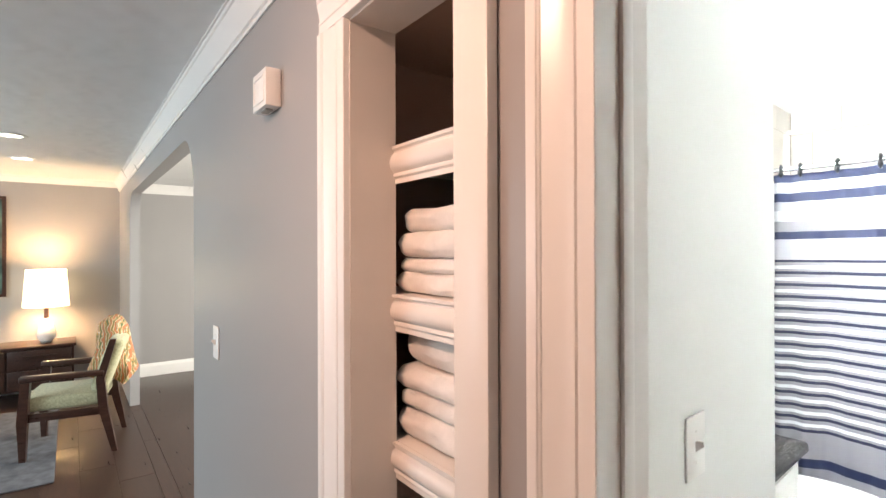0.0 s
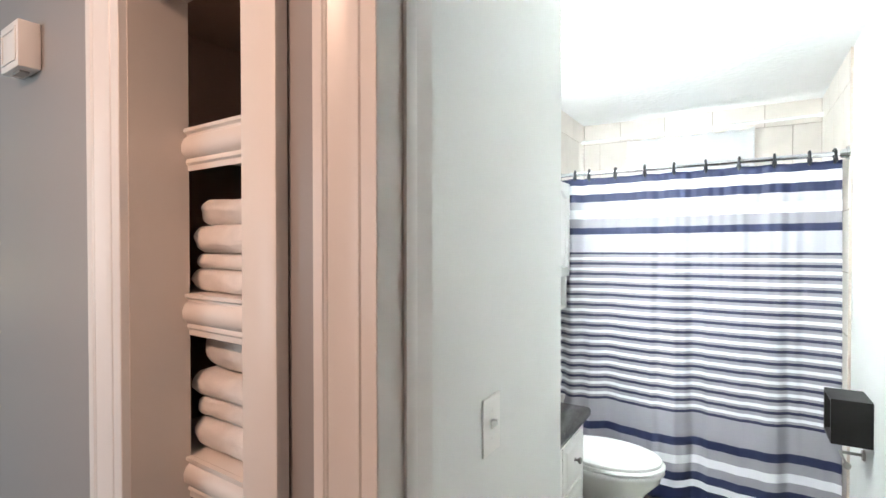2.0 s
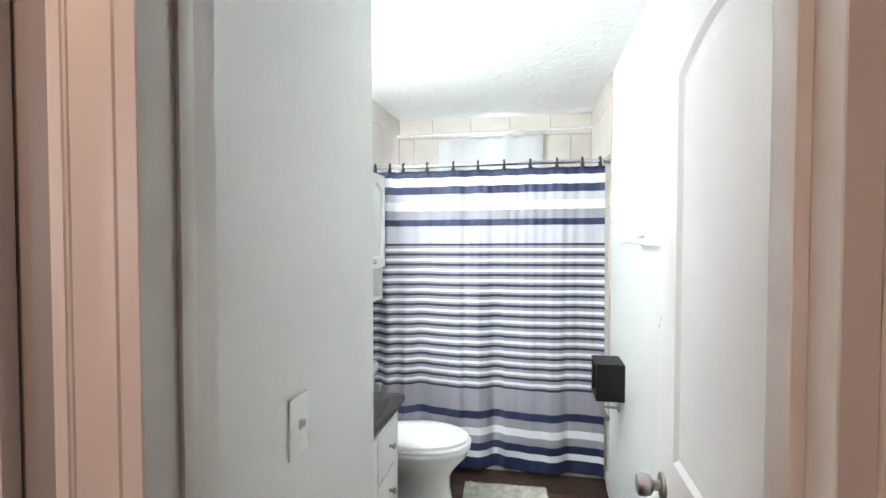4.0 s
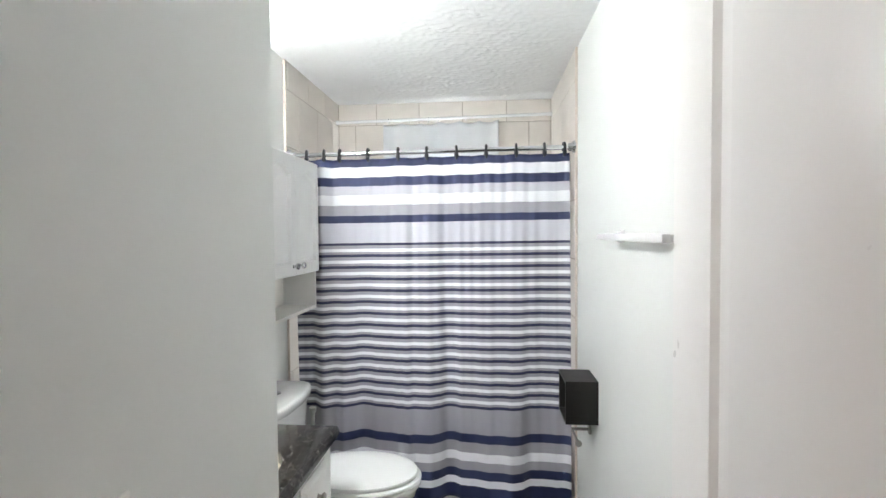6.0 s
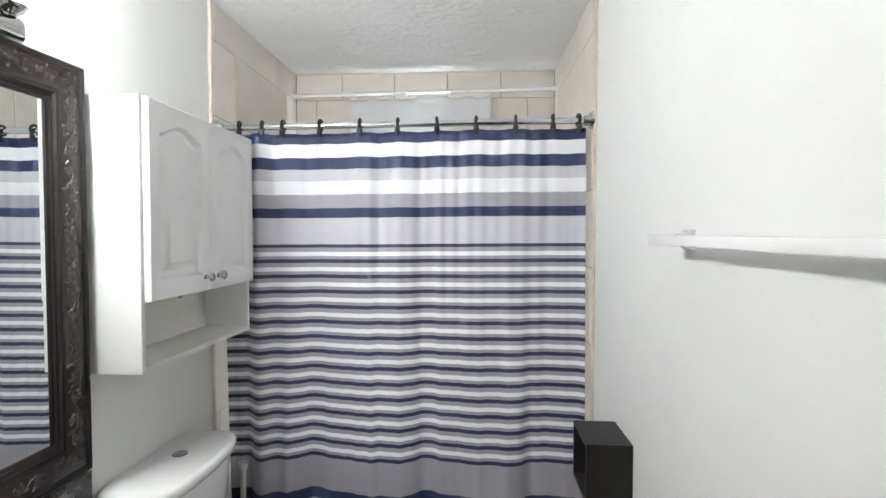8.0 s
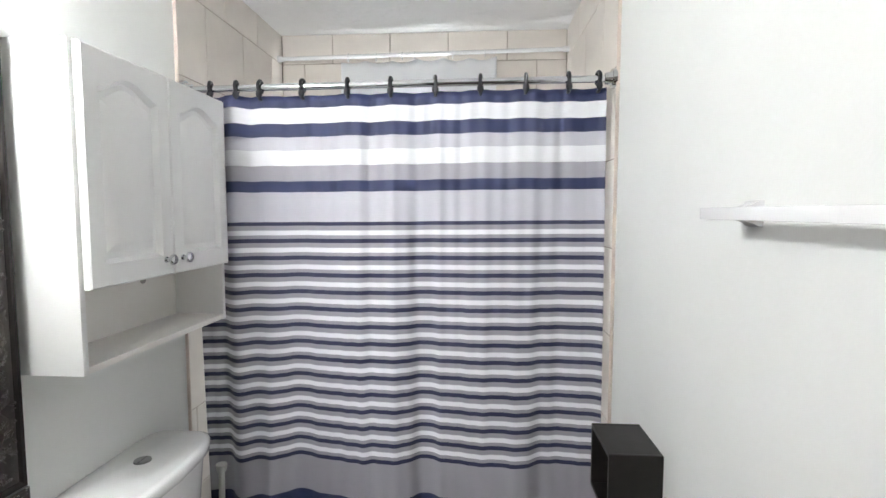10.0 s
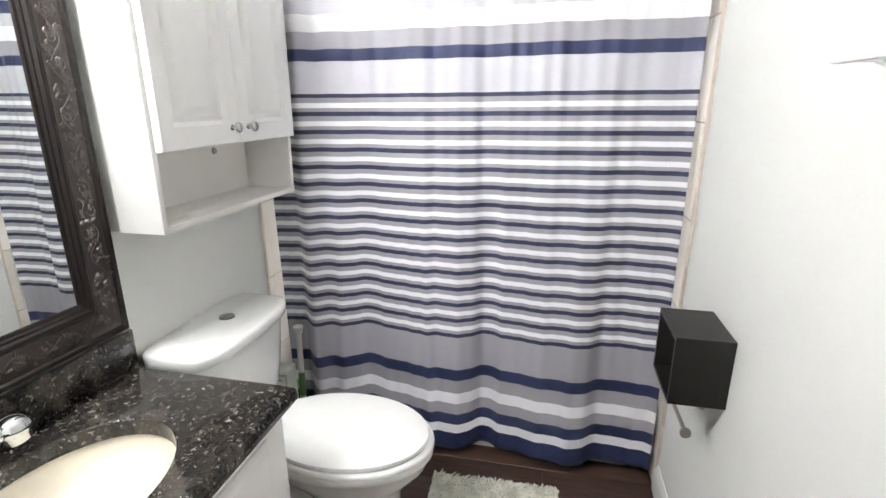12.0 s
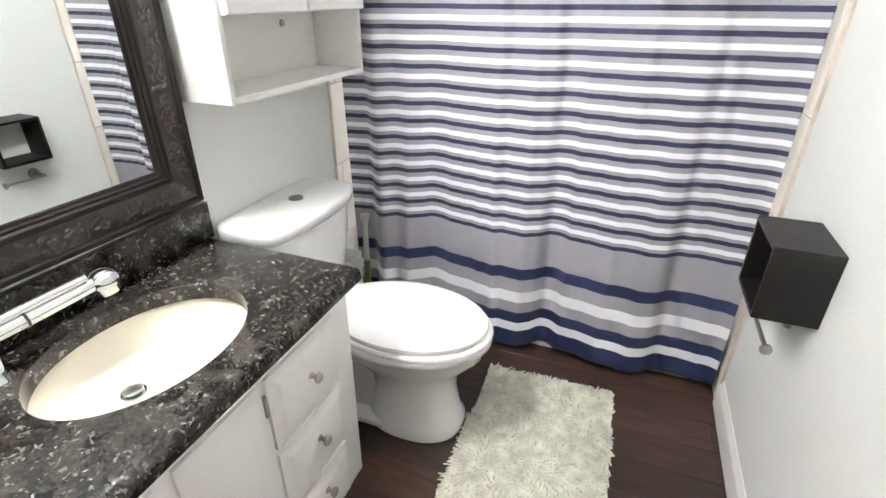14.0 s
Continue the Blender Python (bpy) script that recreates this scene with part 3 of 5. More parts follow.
for z0, z1, kz in ((0.440, 0.632, 0.548), (0.232, 0.422, 0.352), (0.024, 0.214, 0.163)):
    d = part("drawer_front", slab_front(2.246, 2.490, z0, z1), VANITY, van)
    knob(d, FX + 0.02, 2.371, kz)
part("door", slab_front(1.775, DOOR_Y - 0.035, 0.03, 0.634, edge=0.03), VANITY, van)
d = part("door", slab_front(DOOR_Y, 2.230, 0.03, 0.634, edge=0.03), VANITY, van)
for z in (0.57, 0.10):
    part("hinge", boxm(FX + 0.0005, FX + 0.009, 2.234, 2.244, z - 0.028, z + 0.028, bevel=0.003), NICKEL, d, "small nickel hinge")

# countertop with an oval cut-out
SX, SY, SA, SB = -0.668, 2.2, 0.163, 0.213
cx0, cx1, cy0, cy1 = XL + 0.002, -0.424, 1.755, 2.612


def ellipse(k, z, n=72, a=SA, b=SB):
    return [(SX + k * a * math.cos(2 * math.pi * i / n), SY + k * b * math.sin(2 * math.pi * i / n), z) for i in range(n)]


def counter_ring(inset, z, n=72):
    """Rectangle outline with its points on the ellipse's rays; rounded front corners come from the inset."""
    pts = []
    for i in range(n):
        a = 2 * math.pi * i / n
        dx, dy = SA * math.cos(a), SB * math.sin(a)
        k = 1e9
        if dx:
            k = min(k, ((cx1 - inset - SX) if dx > 0 else (cx0 - SX)) / dx)
        if dy:
            k = min(k, ((cy1 - inset - SY) if dy > 0 else (cy0 - SY)) / dy)
        pts.append([SX + k * dx, SY + k * dy, z])
    for cx, cy in ((cx1 - inset, cy1 - inset), (cx1 - inset, cy0), (cx0, cy1 - inset), (cx0, cy0)):
        p = min(pts, key=lambda q: (q[0] - cx) ** 2 + (q[1] - cy) ** 2)
        p[0], p[1] = cx, cy
    return [tuple(p) for p in pts]


top = thing("countertop", "dark speckled granite countertop with a cut-out for the sink", "countertop")
T = CT
prof = [(0.0, T - 0.04), (0.0, T - 0.028), (0.0012, T - 0.016), (0.005, T - 0.007), (0.011, T - 0.0015), (0.018, T)]
rings = [ellipse(1.0, T - 0.04)] + [counter_ring(i, z) for i, z in prof] + [ellipse(1.012, T), ellipse(1.0, T - 0.002), ellipse(1.0, T - 0.04)]
part("slab", loft(bmesh.new(), rings, cap=False), GRANITE, top, smooth=35)
part("backsplash", boxm(XL + 0.001, XL + 0.021, 1.757, 2.614, T + 0.0005, T + 0.103, bevel=0.002), GRANITE, top)
part("side_splash", boxm(XL + 0.022, -0.44, 1.7525, 1.771, T + 0.0005, T + 0.10, bevel=0.002), GRANITE, top)

sink = thing("sink", "cream ceramic oval undermount sink", "sink")
br = [[(x - 0.042 * (1 - k), y - 0.033 * (1 - k), h) for x, y, h in ellipse(k, z, a=SA + 0.006, b=SB + 0.006)] for k, z in ((1.03, T - 0.0405), (1.0, T - 0.0415), (0.985, T - 0.05), (0.95, T - 0.072), (0.86, T - 0.096), (0.68, T - 0.113), (0.42, T - 0.122), (0.10, T - 0.126))]
ob = part("basin", loft(bmesh.new(), br[::-1], cap=False), BOWL, sink, smooth=80)
drain = part("drain", tube(bmesh.new(), (SX - 0.042, SY - 0.033, T - 0.1275), (SX - 0.042, SY - 0.033, T - 0.1225), 0.026, 0.0245, 32), CHROME, sink, "chrome drain ring")
part("stopper", loft(bmesh.new(), [oval_at(SX - 0.042, SY - 0.033, r, T - h, 32) for r, h in ((0.012, 0.1224), (0.0185, 0.1195), (0.0195, 0.1175), (0.0185, 0.1155), (0.012, 0.1140))]), mat("satin_chrome", (0.72, 0.72, 0.71), 0.28, 1.0, vary=0), drain, "satin chrome stopper")

fau = thing("faucet", "chrome single-lever basin faucet on the countertop", "faucet", pose(-0.82, 2.02, T))
part("base", tube(tube(bmesh.new(), (0, 0, 0.0005), (0, 0, 0.012), 0.032, 0.028, 28), (0, 0, 0.01), (0, 0, 0.075), 0.022, 0.02, 28), CHROME, fau)
bm = tube(bmesh.new(), (0, 0.01, 0.075), (0.012, 0.20, 0.082), 0.0165, 0.0155, 24)
part("spout", bm, CHROME, fau)
bm = ball(bmesh.new(), (0.014, 0.222, 0.080), 0.029, (1.0, 1.05, 0.86), 28)
tube(bm, (0.018, 0.226, 0.053), (0.014, 0.222, 0.078), 0.022, 0.028, 28)
part("spray_head", bm, CHROME, fau)
part("lever", tube(tube(bmesh.new(), (0.004, 0.03, 0.098), (0.016, 0.19, 0.104), 0.0085, 0.0075), (0.0, 0.0, 0.07), (0.004, 0.035, 0.099), 0.016, 0.009), CHROME, fau)
part("seal_ring", tube(bmesh.new(), (0.003, 0.072, 0.0775), (0.0034, 0.077, 0.0777), 0.0175), BLACK_HOOK, fau)

# ---- mirror ----
MY0, MY1, MZ0, MZ1, MF = 1.80, 2.578, 0.832, 1.872, 0.105
MX0 = XL + 0.002
mir = thing("framed_mirror", "wall mirror in a carved espresso-brown frame", "mirror", pose(MX0, MY0, 0, 0, 0, -1.5))
MX = 0.0
part("glass", boxm(MX + 0.004, MX + 0.012, MF - 0.015, MY1 - MY0 - MF + 0.015, MZ0 + MF - 0.015, MZ1 - MF + 0.015), MIRROR, mir)
MPROF = [(0.0, 0.0), (0.0, 0.030), (0.004, 0.034), (0.012, 0.034), (0.016, 0.029), (0.072, 0.024), (0.076, 0.027), (0.083, 0.027), (0.087, 0.021), (0.092, 0.021), (0.096, 0.017), (0.102, 0.016), (0.105, 0.010), (0.105, 0.0)]
CARVE = mat("carved_espresso", (0.016, 0.010, 0.008), 0.33, vary=0.25, scale=30, bump=0.25, bump_scale=90)


def side_point(side, d, h, along):
    """A point of the frame: d in from its outer edge, h out from the wall, along the side from its start."""
    if side in ("top", "bottom"):
        return Vector((h, along, MZ1 - d if side == "top" else MZ0 + d))
    return Vector((h, d if side == "near" else MY1 - MY0 - d, MZ0 + along))


def carving(side):
    """A running vine in low relief: a wavy stem, curling tendrils, leaves and rosettes."""
    rnd = random.Random(sum(map(ord, side)))
    bm = bmesh.new()
    length = MY1 - MY0 if side in ("top", "bottom") else MZ1 - MZ0

    def strand(points, r):
        ring = []
        for i, (d, along) in enumerate(points):
            d0, a0 = points[max(0, i - 1)]
            d1, a1 = points[min(len(points) - 1, i + 1)]
            n = math.hypot(d1 - d0, a1 - a0) or 1.0
            dn, an = -(a1 - a0) / n, (d1 - d0) / n
            h = 0.0302 - 0.09 * max(0.0, d - 0.03)
            taper = r * (1 - 0.6 * i / len(points))
            ring.append([side_point(side, d + dn * taper * c, h + 0.8 * taper * k, along + an * taper * c) for c, k in ((-1, -0.6), (-0.55, 0.75), (0.55, 0.75), (1, -0.6))])
        loft(bm, ring)

    def leaf(d, along, turn, size):
        cd, ca = math.cos(turn), math.sin(turn)
        h = 0.0296 - 0.09 * max(0.0, d - 0.03)
        rows = []
        for q, w in ((0.0, 0.05), (0.25, 0.30), (0.55, 0.34), (0.8, 0.20), (1.0, 0.03)):
            rows.append([side_point(side, d + size * (q * cd - k * w * ca), h + e * size * (0.12 + w), along + size * (q * ca + k * w * cd)) for k, e in ((-1, -0.1), (-0.4, 0.42), (0.0, 0.22), (0.4, 0.42), (1, -0.1))])
        loft(bm, rows)

    at = 0.075
    flip = 1
    while at < length - 0.075:
        strand([(0.044 + flip * 0.013 * math.sin(math.pi * q / 10), at + 0.052 * q / 10) for q in range(11)], 0.0026)
        turns = [(0.044 - flip * 0.004 + (0.013 - 0.0007 * q) * math.cos(2.2 + flip * q * 0.5) * flip, at + 0.026 + (0.013 - 0.0007 * q) * math.sin(2.2 + flip * q * 0.5)) for q in range(15)]
        strand(turns, 0.0022)
        for _ in range(11):
            leaf(0.044 + rnd.uniform(-0.017, 0.017), at + rnd.uniform(0, 0.052), rnd.uniform(0, 6.28), rnd.uniform(0.010, 0.017))
        if rnd.random() < 0.4:
            for q in range(6):
                leaf(0.044, at + 0.026, q * math.pi / 3, 0.011)
        at += 0.052
        flip = -flip
    return part("carving_" + side, bm, CARVE, mir, smooth=50)


def mitred(name, side, prof, material, lift=0.0):
    """One side of the frame: its profile swept with mitred ends."""
    def pt(d, h, end):
        x = MX + h + lift
        if side == "top":
            return (x, d if end == 0 else (MY1 - MY0 - d), MZ1 - d)
        if side == "bottom":
            return (x, d if end == 0 else (MY1 - MY0 - d), MZ0 + d)
        if side == "near":
            return (x, d, (MZ0 + d) if end == 0 else (MZ1 - d))
        return (x, MY1 - MY0 - d, (MZ0 + d) if end == 0 else (MZ1 - d))
    return part(name, loft(bmesh.new(), [[pt(d, h, 0) for d, h in prof], [pt(d, h, 1) for d, h in prof]]), material, mir, smooth=30)


for side in ("top", "bottom", "near", "far"):
    mitred("frame_" + side, side, MPROF, ESPRESSO)
    mitred("carved_band_" + side, side, [(0.018, 0.0289), (0.022, 0.0302), (0.045, 0.0292), (0.066, 0.0258), (0.070, 0.0243)], CARVE)
    carving(side)

# vanity light over the mirror: a round-ended chrome bar with globes standing in cups
vl = thing("vanity_light", "chrome vanity light bar with lit glass globes above the mirror", "lamp")


def capsule(z, r, y0=1.79, y1=2.435, n=12):
    """Outline of the round-ended bar, flat against the wall."""
    x0, x1 = XL + 0.001, XL + 0.066
    far = [(x0 + (x1 - x0) * math.sin(a) * r, y1 - 0.05 + 0.05 * math.cos(a) * r) for a in np.linspace(0, math.pi / 2, n)]
    near = [(x0 + (x1 - x0) * math.cos(a) * r, y0 + 0.05 - 0.05 * math.sin(a) * r) for a in np.linspace(0, math.pi / 2, n)]
    return [(x, y, z) for x, y in far + near]


part("back_plate", loft(bmesh.new(), [capsule(1.880, 0.90), capsule(1.884, 0.97), capsule(1.890, 1.0), capsule(1.912, 1.0), capsule(1.918, 0.97), capsule(1.922, 0.90)]), CHROME, vl, smooth=50)
for y in BULB_Y:
    a = part("cup", loft(bmesh.new(), [oval_at(BULB_X, y, r, z, 28) for r, z in ((0.012, 1.894), (0.016, 1.900), (0.026, 1.906), (0.034, 1.918), (0.031, 1.919), (0.014, 1.908))]), CHROME, vl, smooth=50)
    part("arm", tube(bmesh.new(), (XL + 0.060, y, 1.902), (BULB_X, y, 1.902), 0.008), CHROME, vl)
    part("glass_globe", ball(bmesh.new(), (BULB_X, y, BULB_Z), 0.055, seg=32), BULB, a, "lit frosted glass globe")

# ---- wall cabinet over the toilet ----
wc = thing("wall_cabinet", "white two-door wall cabinet with an open shelf below", "cabinet")
BX, BY0, BY1, BZ0, BZ1 = -0.728, 2.604, 3.235, 1.073, 1.816
t = 0.016
part("side_panel", boxm(XL + 0.001, BX, BY0, BY0 + t, BZ0, BZ1, bevel=0.001), CABINET, wc)
part("side_panel", boxm(XL + 0.001, BX, BY1 - t, BY1, BZ0, BZ1, bevel=0.001), CABINET, wc)
part("top_panel", boxm(XL + 0.001, BX, BY0 + t, BY1 - t, BZ1 - t, BZ1 - 0.0005), CABINET, wc)
part("bottom_shelf", boxm(XL + 0.001, BX - 0.001, BY0 + t, BY1 - t, BZ0 + 0.0005, BZ0 + t), CABINET_IN, wc)
part("middle_shelf", boxm(XL + 0.001, BX - 0.002, BY0 + t, BY1 - t, 1.264, 1.279), CABINET_IN, wc)
part("back_panel", boxm(XL + 0.001, XL + 0.006, BY0 + t, BY1 - t, BZ0 + t, BZ1 - t), CABINET_IN, wc)


def arched_door(y0, y1, z0, z1, x, t=0.018):
    """A moulded door: outer slab plus a cathedral-arch raised panel inside a groove."""
    def outline(d, n=10):
        rise = 0.035
        a0, a1, b0, b1 = y0 + d, y1 - d, z0 + d * 1.15, z1 - d * 1.1 - rise
        pts = [(a0, b0), (a1, b0), (a1, b1)]
        for i in range(1, n):
            q = i / n
            pts.append((a1 + (a0 - a1) * q, b1 + rise * (0.5 - 0.5 * math.cos(2 * math.pi * q)) ** 0.8))
        pts.append((a0, b1))
        return pts
    bm = bmesh.new()

    def ring(d, h):
        return [(x + h, a, b) for a, b in outline(d)]
    def rect(d, h):
        pts = [(y0 + d, z0 + d), (y1 - d, z0 + d), (y1 - d, z1 - d)]
        for i in range(1, 10):
            pts.append((y1 - d + (y0 - y1 + 2 * d) * i / 10, z1 - d))
        pts.append((y0 + d, z1 - d))
        return [(x + h, a, b) for a, b in pts]
    return loft(bm, [rect(0, 0.0005), rect(0, t - 0.004), rect(0.0035, t), ring(0.047, t), ring(0.056, t - 0.014), ring(0.068, t - 0.014), ring(0.088, t - 0.001), ring(0.091, t)])


for y0, y1, ky in ((2.616, 2.922, 2.887), (2.926, 3.231, 2.964)):
    d = part("door", arched_door(y0, y1, 1.266, BZ1 - 0.003, BX + 0.001), CABINET, wc, smooth=25)
    knob(d, BX + 0.019, ky, 1.310, material=CHROME, r=0.0155)
part("cover_screw", tube(bmesh.new(), (XL + 0.006, 3.051, 1.228), (XL + 0.012, 3.051, 1.228), 0.011, 0.009, 16), NICKEL, wc)

# ---- towel bar ----
tb = thing("towel_bar", "white square towel bar on the wall", "towel bar")
bm = boxm(0.533, 0.551, 1.831, 2.468, 1.429, 1.449, bevel=0.002)
part("bar", bm, BAR_WHITE, tb)
for y in (1.850, 2.440):
    bm = boxm(0.545, 0.605, y - 0.010, y + 0.010, 1.430, 1.448, bevel=0.002)
    def sq(x, r, dz=0.0):
        return [(x, y - r, 1.439 - r + dz), (x, y + r, 1.439 - r + dz), (x, y + r, 1.439 + r + dz), (x, y - r, 1.439 + r + dz)]
    loft(bm, [sq(0.580, 0.010), sq(0.598, 0.015), sq(0.607, 0.021), sq(0.6135, 0.022)])
    part("bracket", bm, BAR_WHITE, tb)

# ---- black cube shelf and paper holder ----
cs = thing("cube_shelf", "black-brown open cube shelf on the wall", "shelf")
C = (0.480, 0.6135, 2.796, 2.986, 0.657, 0.837)
w = 0.011
part("near_panel", boxm(C[0], C[1], C[2], C[2] + w, C[4], C[5], bevel=0.001), BLACK_BOX, cs)
part("far_panel", boxm(C[0], C[1], C[3] - w, C[3], C[4], C[5], bevel=0.001), BLACK_BOX, cs)
part("top_panel", boxm(C[0], C[1], C[2] + w, C[3] - w, C[5] - w, C[5] - 0.0004), BLACK_BOX, cs)
part("bottom_panel", boxm(C[0], C[1], C[2] + w, C[3] - w, C[4] + 0.0004, C[4] + w), BLACK_BOX, cs)
ph = thing("paper_holder", "brushed nickel toilet paper holder on the wall, empty", "paper holder")
bm = tube(bmesh.new(), (XR - 0.0005, 2.955, 0.578), (XR - 0.010, 2.955, 0.578), 0.023, 0.02, 24)
tube(bm, (XR - 0.01, 2.955, 0.578), (0.533, 2.955, 0.578), 0.0065)
part("arm", bm, NICKEL, ph)
bm = tube(bmesh.new(), (0.533, 2.96, 0.578), (0.533, 2.80, 0.578), 0.0052)
tube(bm, (0.533, 2.802, 0.578), (0.533, 2.795, 0.578), 0.0135, 0.0135, 24)
part("roller_rod", bm, NICKEL, ph)


# ---- light switches ----
def toggle_switch(at, label):
    s = thing("light_switch", label, "switch", at)
    bm = boxm(0.0004, 0.0055, -0.041, 0.041, -0.0615, 0.0615, bevel=0.0022, seg=3)
    part("plate", bm, SWITCH, s)
    part("toggle", loft(bmesh.new(), [[(0.005, -0.005, -0.011), (0.005, 0.005, -0.011), (0.005, 0.005, 0.011), (0.005, -0.005, 0.011)], [(0.021, -0.0035, 0.004), (0.021, 0.0035, 0.004), (0.019, 0.0035, 0.012), (0.019, -0.0035, 0.012)]]), SWITCH, s)
    for z in (-0.03, 0.03):
        part("screw", tube(bmesh.new(), (0.0052, 0, z), (0.0064, 0, z), 0.0032, seg=12), SWITCH, s)


toggle_switch(pose(-0.295, 1.263, 1.074), "white toggle light switch on the bathroom wall")

# ---- toilet brush and plunger beside the tub ----
tbr = thing("toilet_brush", "white toilet brush with a green collar beside the tub", "brush", pose(-0.752, 3.205, 0))
part("holder", loft(bmesh.new(), [oval(0, 0, r, r, z, 24) for r, z in ((0.05, 0.0), (0.052, 0.01), (0.043, 0.12), (0.047, 0.20), (0.043, 0.20), (0.038, 0.12))]), SEAT_WHITE, tbr)
part("handle", tube(tube(bmesh.new(), (0, 0, 0.15), (0.006, 0, 0.53), 0.012, 0.010), (0.006, 0, 0.53), (0.0065, 0, 0.556), 0.015, 0.019), mat("clouded_plastic", (0.46, 0.46, 0.44), 0.35, vary=0.05), tbr)
GREEN = mat("green_plastic", (0.09, 0.17, 0.06), 0.45, vary=0.1)
part("collar", tube(bmesh.new(), (0.002, 0, 0.26), (0.004, 0, 0.36), 0.0135, 0.0125), GREEN, tbr, "green collar")
bxx = thing("tissue_box", "pale green cardboard box beside the toilet brush", "box", pose(-0.795, 3.13, 0, 0, 0, 8))
part("carton", boxm(-0.045, 0.045, -0.045, 0.045, 0.0, 0.412, bevel=0.002), mat("pale_green_card", (0.50, 0.53, 0.48), 0.7, vary=0.05), bxx)
part("label", boxm(-0.037, 0.037, -0.0462, -0.0455, 0.31, 0.404), SEAT_WHITE, bxx)
for q in range(5):
    part("print_line", boxm(-0.030, 0.012 + 0.016 * math.sin(2.1 * q), -0.0468, -0.0463, 0.322 + 0.016 * q, 0.327 + 0.016 * q), mat("grey_print", (0.25, 0.28, 0.25), 0.7, vary=0), bxx)

# ---- hall wall with the closet niche, the bathroom doorway and the arch ----
HZ, WT = 2.245, 0.08
U_JL, U_JR = 0.005, 0.526
CU0, CU1, CZ1 = -0.577, -0.226, 1.915
AU0, AU1, AZ = -5.2, -2.151, 2.0


def hall_wall():
    bm = bmesh.new()
    box(bm, U_JR + 0.02, 0.78, 0, WT, 0, HZ)
    box(bm, U_JL - 0.02, U_JR + 0.02, 0, WT, 2.06, HZ)
    box(bm, CU1 + 0.02, U_JL - 0.02, 0, WT, 0, HZ)
    box(bm, CU0 - 0.02, CU1 + 0.02, 0, WT, CZ1 + 0.02, HZ)
    box(bm, CU0 - 0.02, CU1 + 0.02, 0, WT, 0, 0.12)
    box(bm, AU1, CU0 - 0.02, 0, WT, 0, HZ)
    box(bm, -6.40, AU0, 0, WT, 0, HZ)
    # arch head with rounded shoulders
    pts = [(AU1, HZ), (AU1, 1.70)]
    for i in range(1, 11):
        a = i / 10 * math.pi / 2
        pts.append((AU1 - 0.24 * (1 - math.cos(a)), 1.70 + (AZ - 1.70) * math.sin(a)))
    pts += [(AU0 + 0.24 * (1 - math.cos(i / 10 * math.pi / 2)), 1.70 + (AZ - 1.70) * math.sin(i / 10 * math.pi / 2)) for i in range(10, 0, -1)]
    pts += [(AU0, 1.70), (AU0, HZ)]
    extrude(bm, pts, 0.0, WT, lambda a, b, s: (a, s, b))
    return bm


structure("wall_hall", hall_wall(), HALL_PAINT, "warm grey painted hall wall with a rounded archway", HALL)
CROWN = [(0.45 * a, 0.72 * b) for a, b in [(0, 0), (0, -0.15), (0.012, -0.15), (0.016, -0.135), (0.03, -0.128), (0.036, -0.11), (0.06, -0.075), (0.085, -0.045), (0.092, -0.03), (0.105, -0.026), (0.11, -0.012), (0.125, -0.01), (0.125, 0)]]
structure("trim_crown_hall", extrude(bmesh.new(), CROWN, -6.39, 0.77, lambda a, b, s: (s, -a - 0.0005, HZ - 0.0005 + b)), WHITE_TRIM, "white crown moulding along the hall ceiling", HALL)
structure("trim_crown_far", extrude(bmesh.new(), CROWN, -3.9, -0.002, lambda a, b, s: (-6.40 + 0.6 * a + 0.0005, s, HZ - 0.0005 + 0.6 * b)), WHITE_TRIM, "white crown moulding on the living room wall", HALL)
structure("trim_crown_dining", extrude(bmesh.new(), CROWN, WT + 0.002, 2.98, lambda a, b, s: (-6.40 + a + 0.0005, s, HZ - 0.0005 + b)), WHITE_TRIM, "white crown moulding in the dining room", HALL)
structure("baseboard_hall", extrude(bmesh.new(), SKIRT, AU1 + 0.001, CU0 - 0.125, lambda a, b, s: (s, -a - 0.0005, b)), WHITE_TRIM, "white baseboard along the hall wall", HALL)
SK2 = [(a * 1.1, b * 1.4) for a, b in SKIRT]
structure("baseboard_far", extrude(bmesh.new(), SK2, -3.9, 2.98, lambda a, b, s: (-6.40 + a + 0.0005, s, b)), WHITE_TRIM, "white baseboard on the living room wall", HALL)

# outer walls of hall, living and dining room
structure("wall_living_far", boxm(-6.52, -6.40, -4.0, 3.1, 0, HZ), HALL_PAINT, "grey painted living room wall", HALL)
bm = bmesh.new()
box(bm, -6.40, -4.4, -4.12, -4.0, 0, HZ)
box(bm, -2.0, 0.9, -4.12, -4.0, 0, HZ)
box(bm, -4.4, -2.0, -4.12, -4.0, 0, 0.75)
box(bm, -4.4, -2.0, -4.12, -4.0, 2.12, HZ)
structure("wall_living_window", bm, HALL_PAINT, "grey painted living room wall with a wide window", HALL)
structure("wall_hall_end", boxm(0.78, 0.9, -4.0, 0.14, 0, HZ), HALL_PAINT, "grey painted wall closing the hall", HALL)
structure("wall_hall_back", boxm(-1.1, 0.78, -1.25, -1.13, 0, HZ), HALL_PAINT, "grey painted hall wall", HALL)
# unseen wall; its opening is added for the dining room fill
bm = bmesh.new()
box(bm, -6.40, -4.2, 3.0, 3.12, 0, HZ)
box(bm, -2.6, -1.4, 3.0, 3.12, 0, HZ)
box(bm, -4.2, -2.6, 3.0, 3.12, 0, 0.8)
box(bm, -4.2, -2.6, 3.0, 3.12, 2.12, HZ)
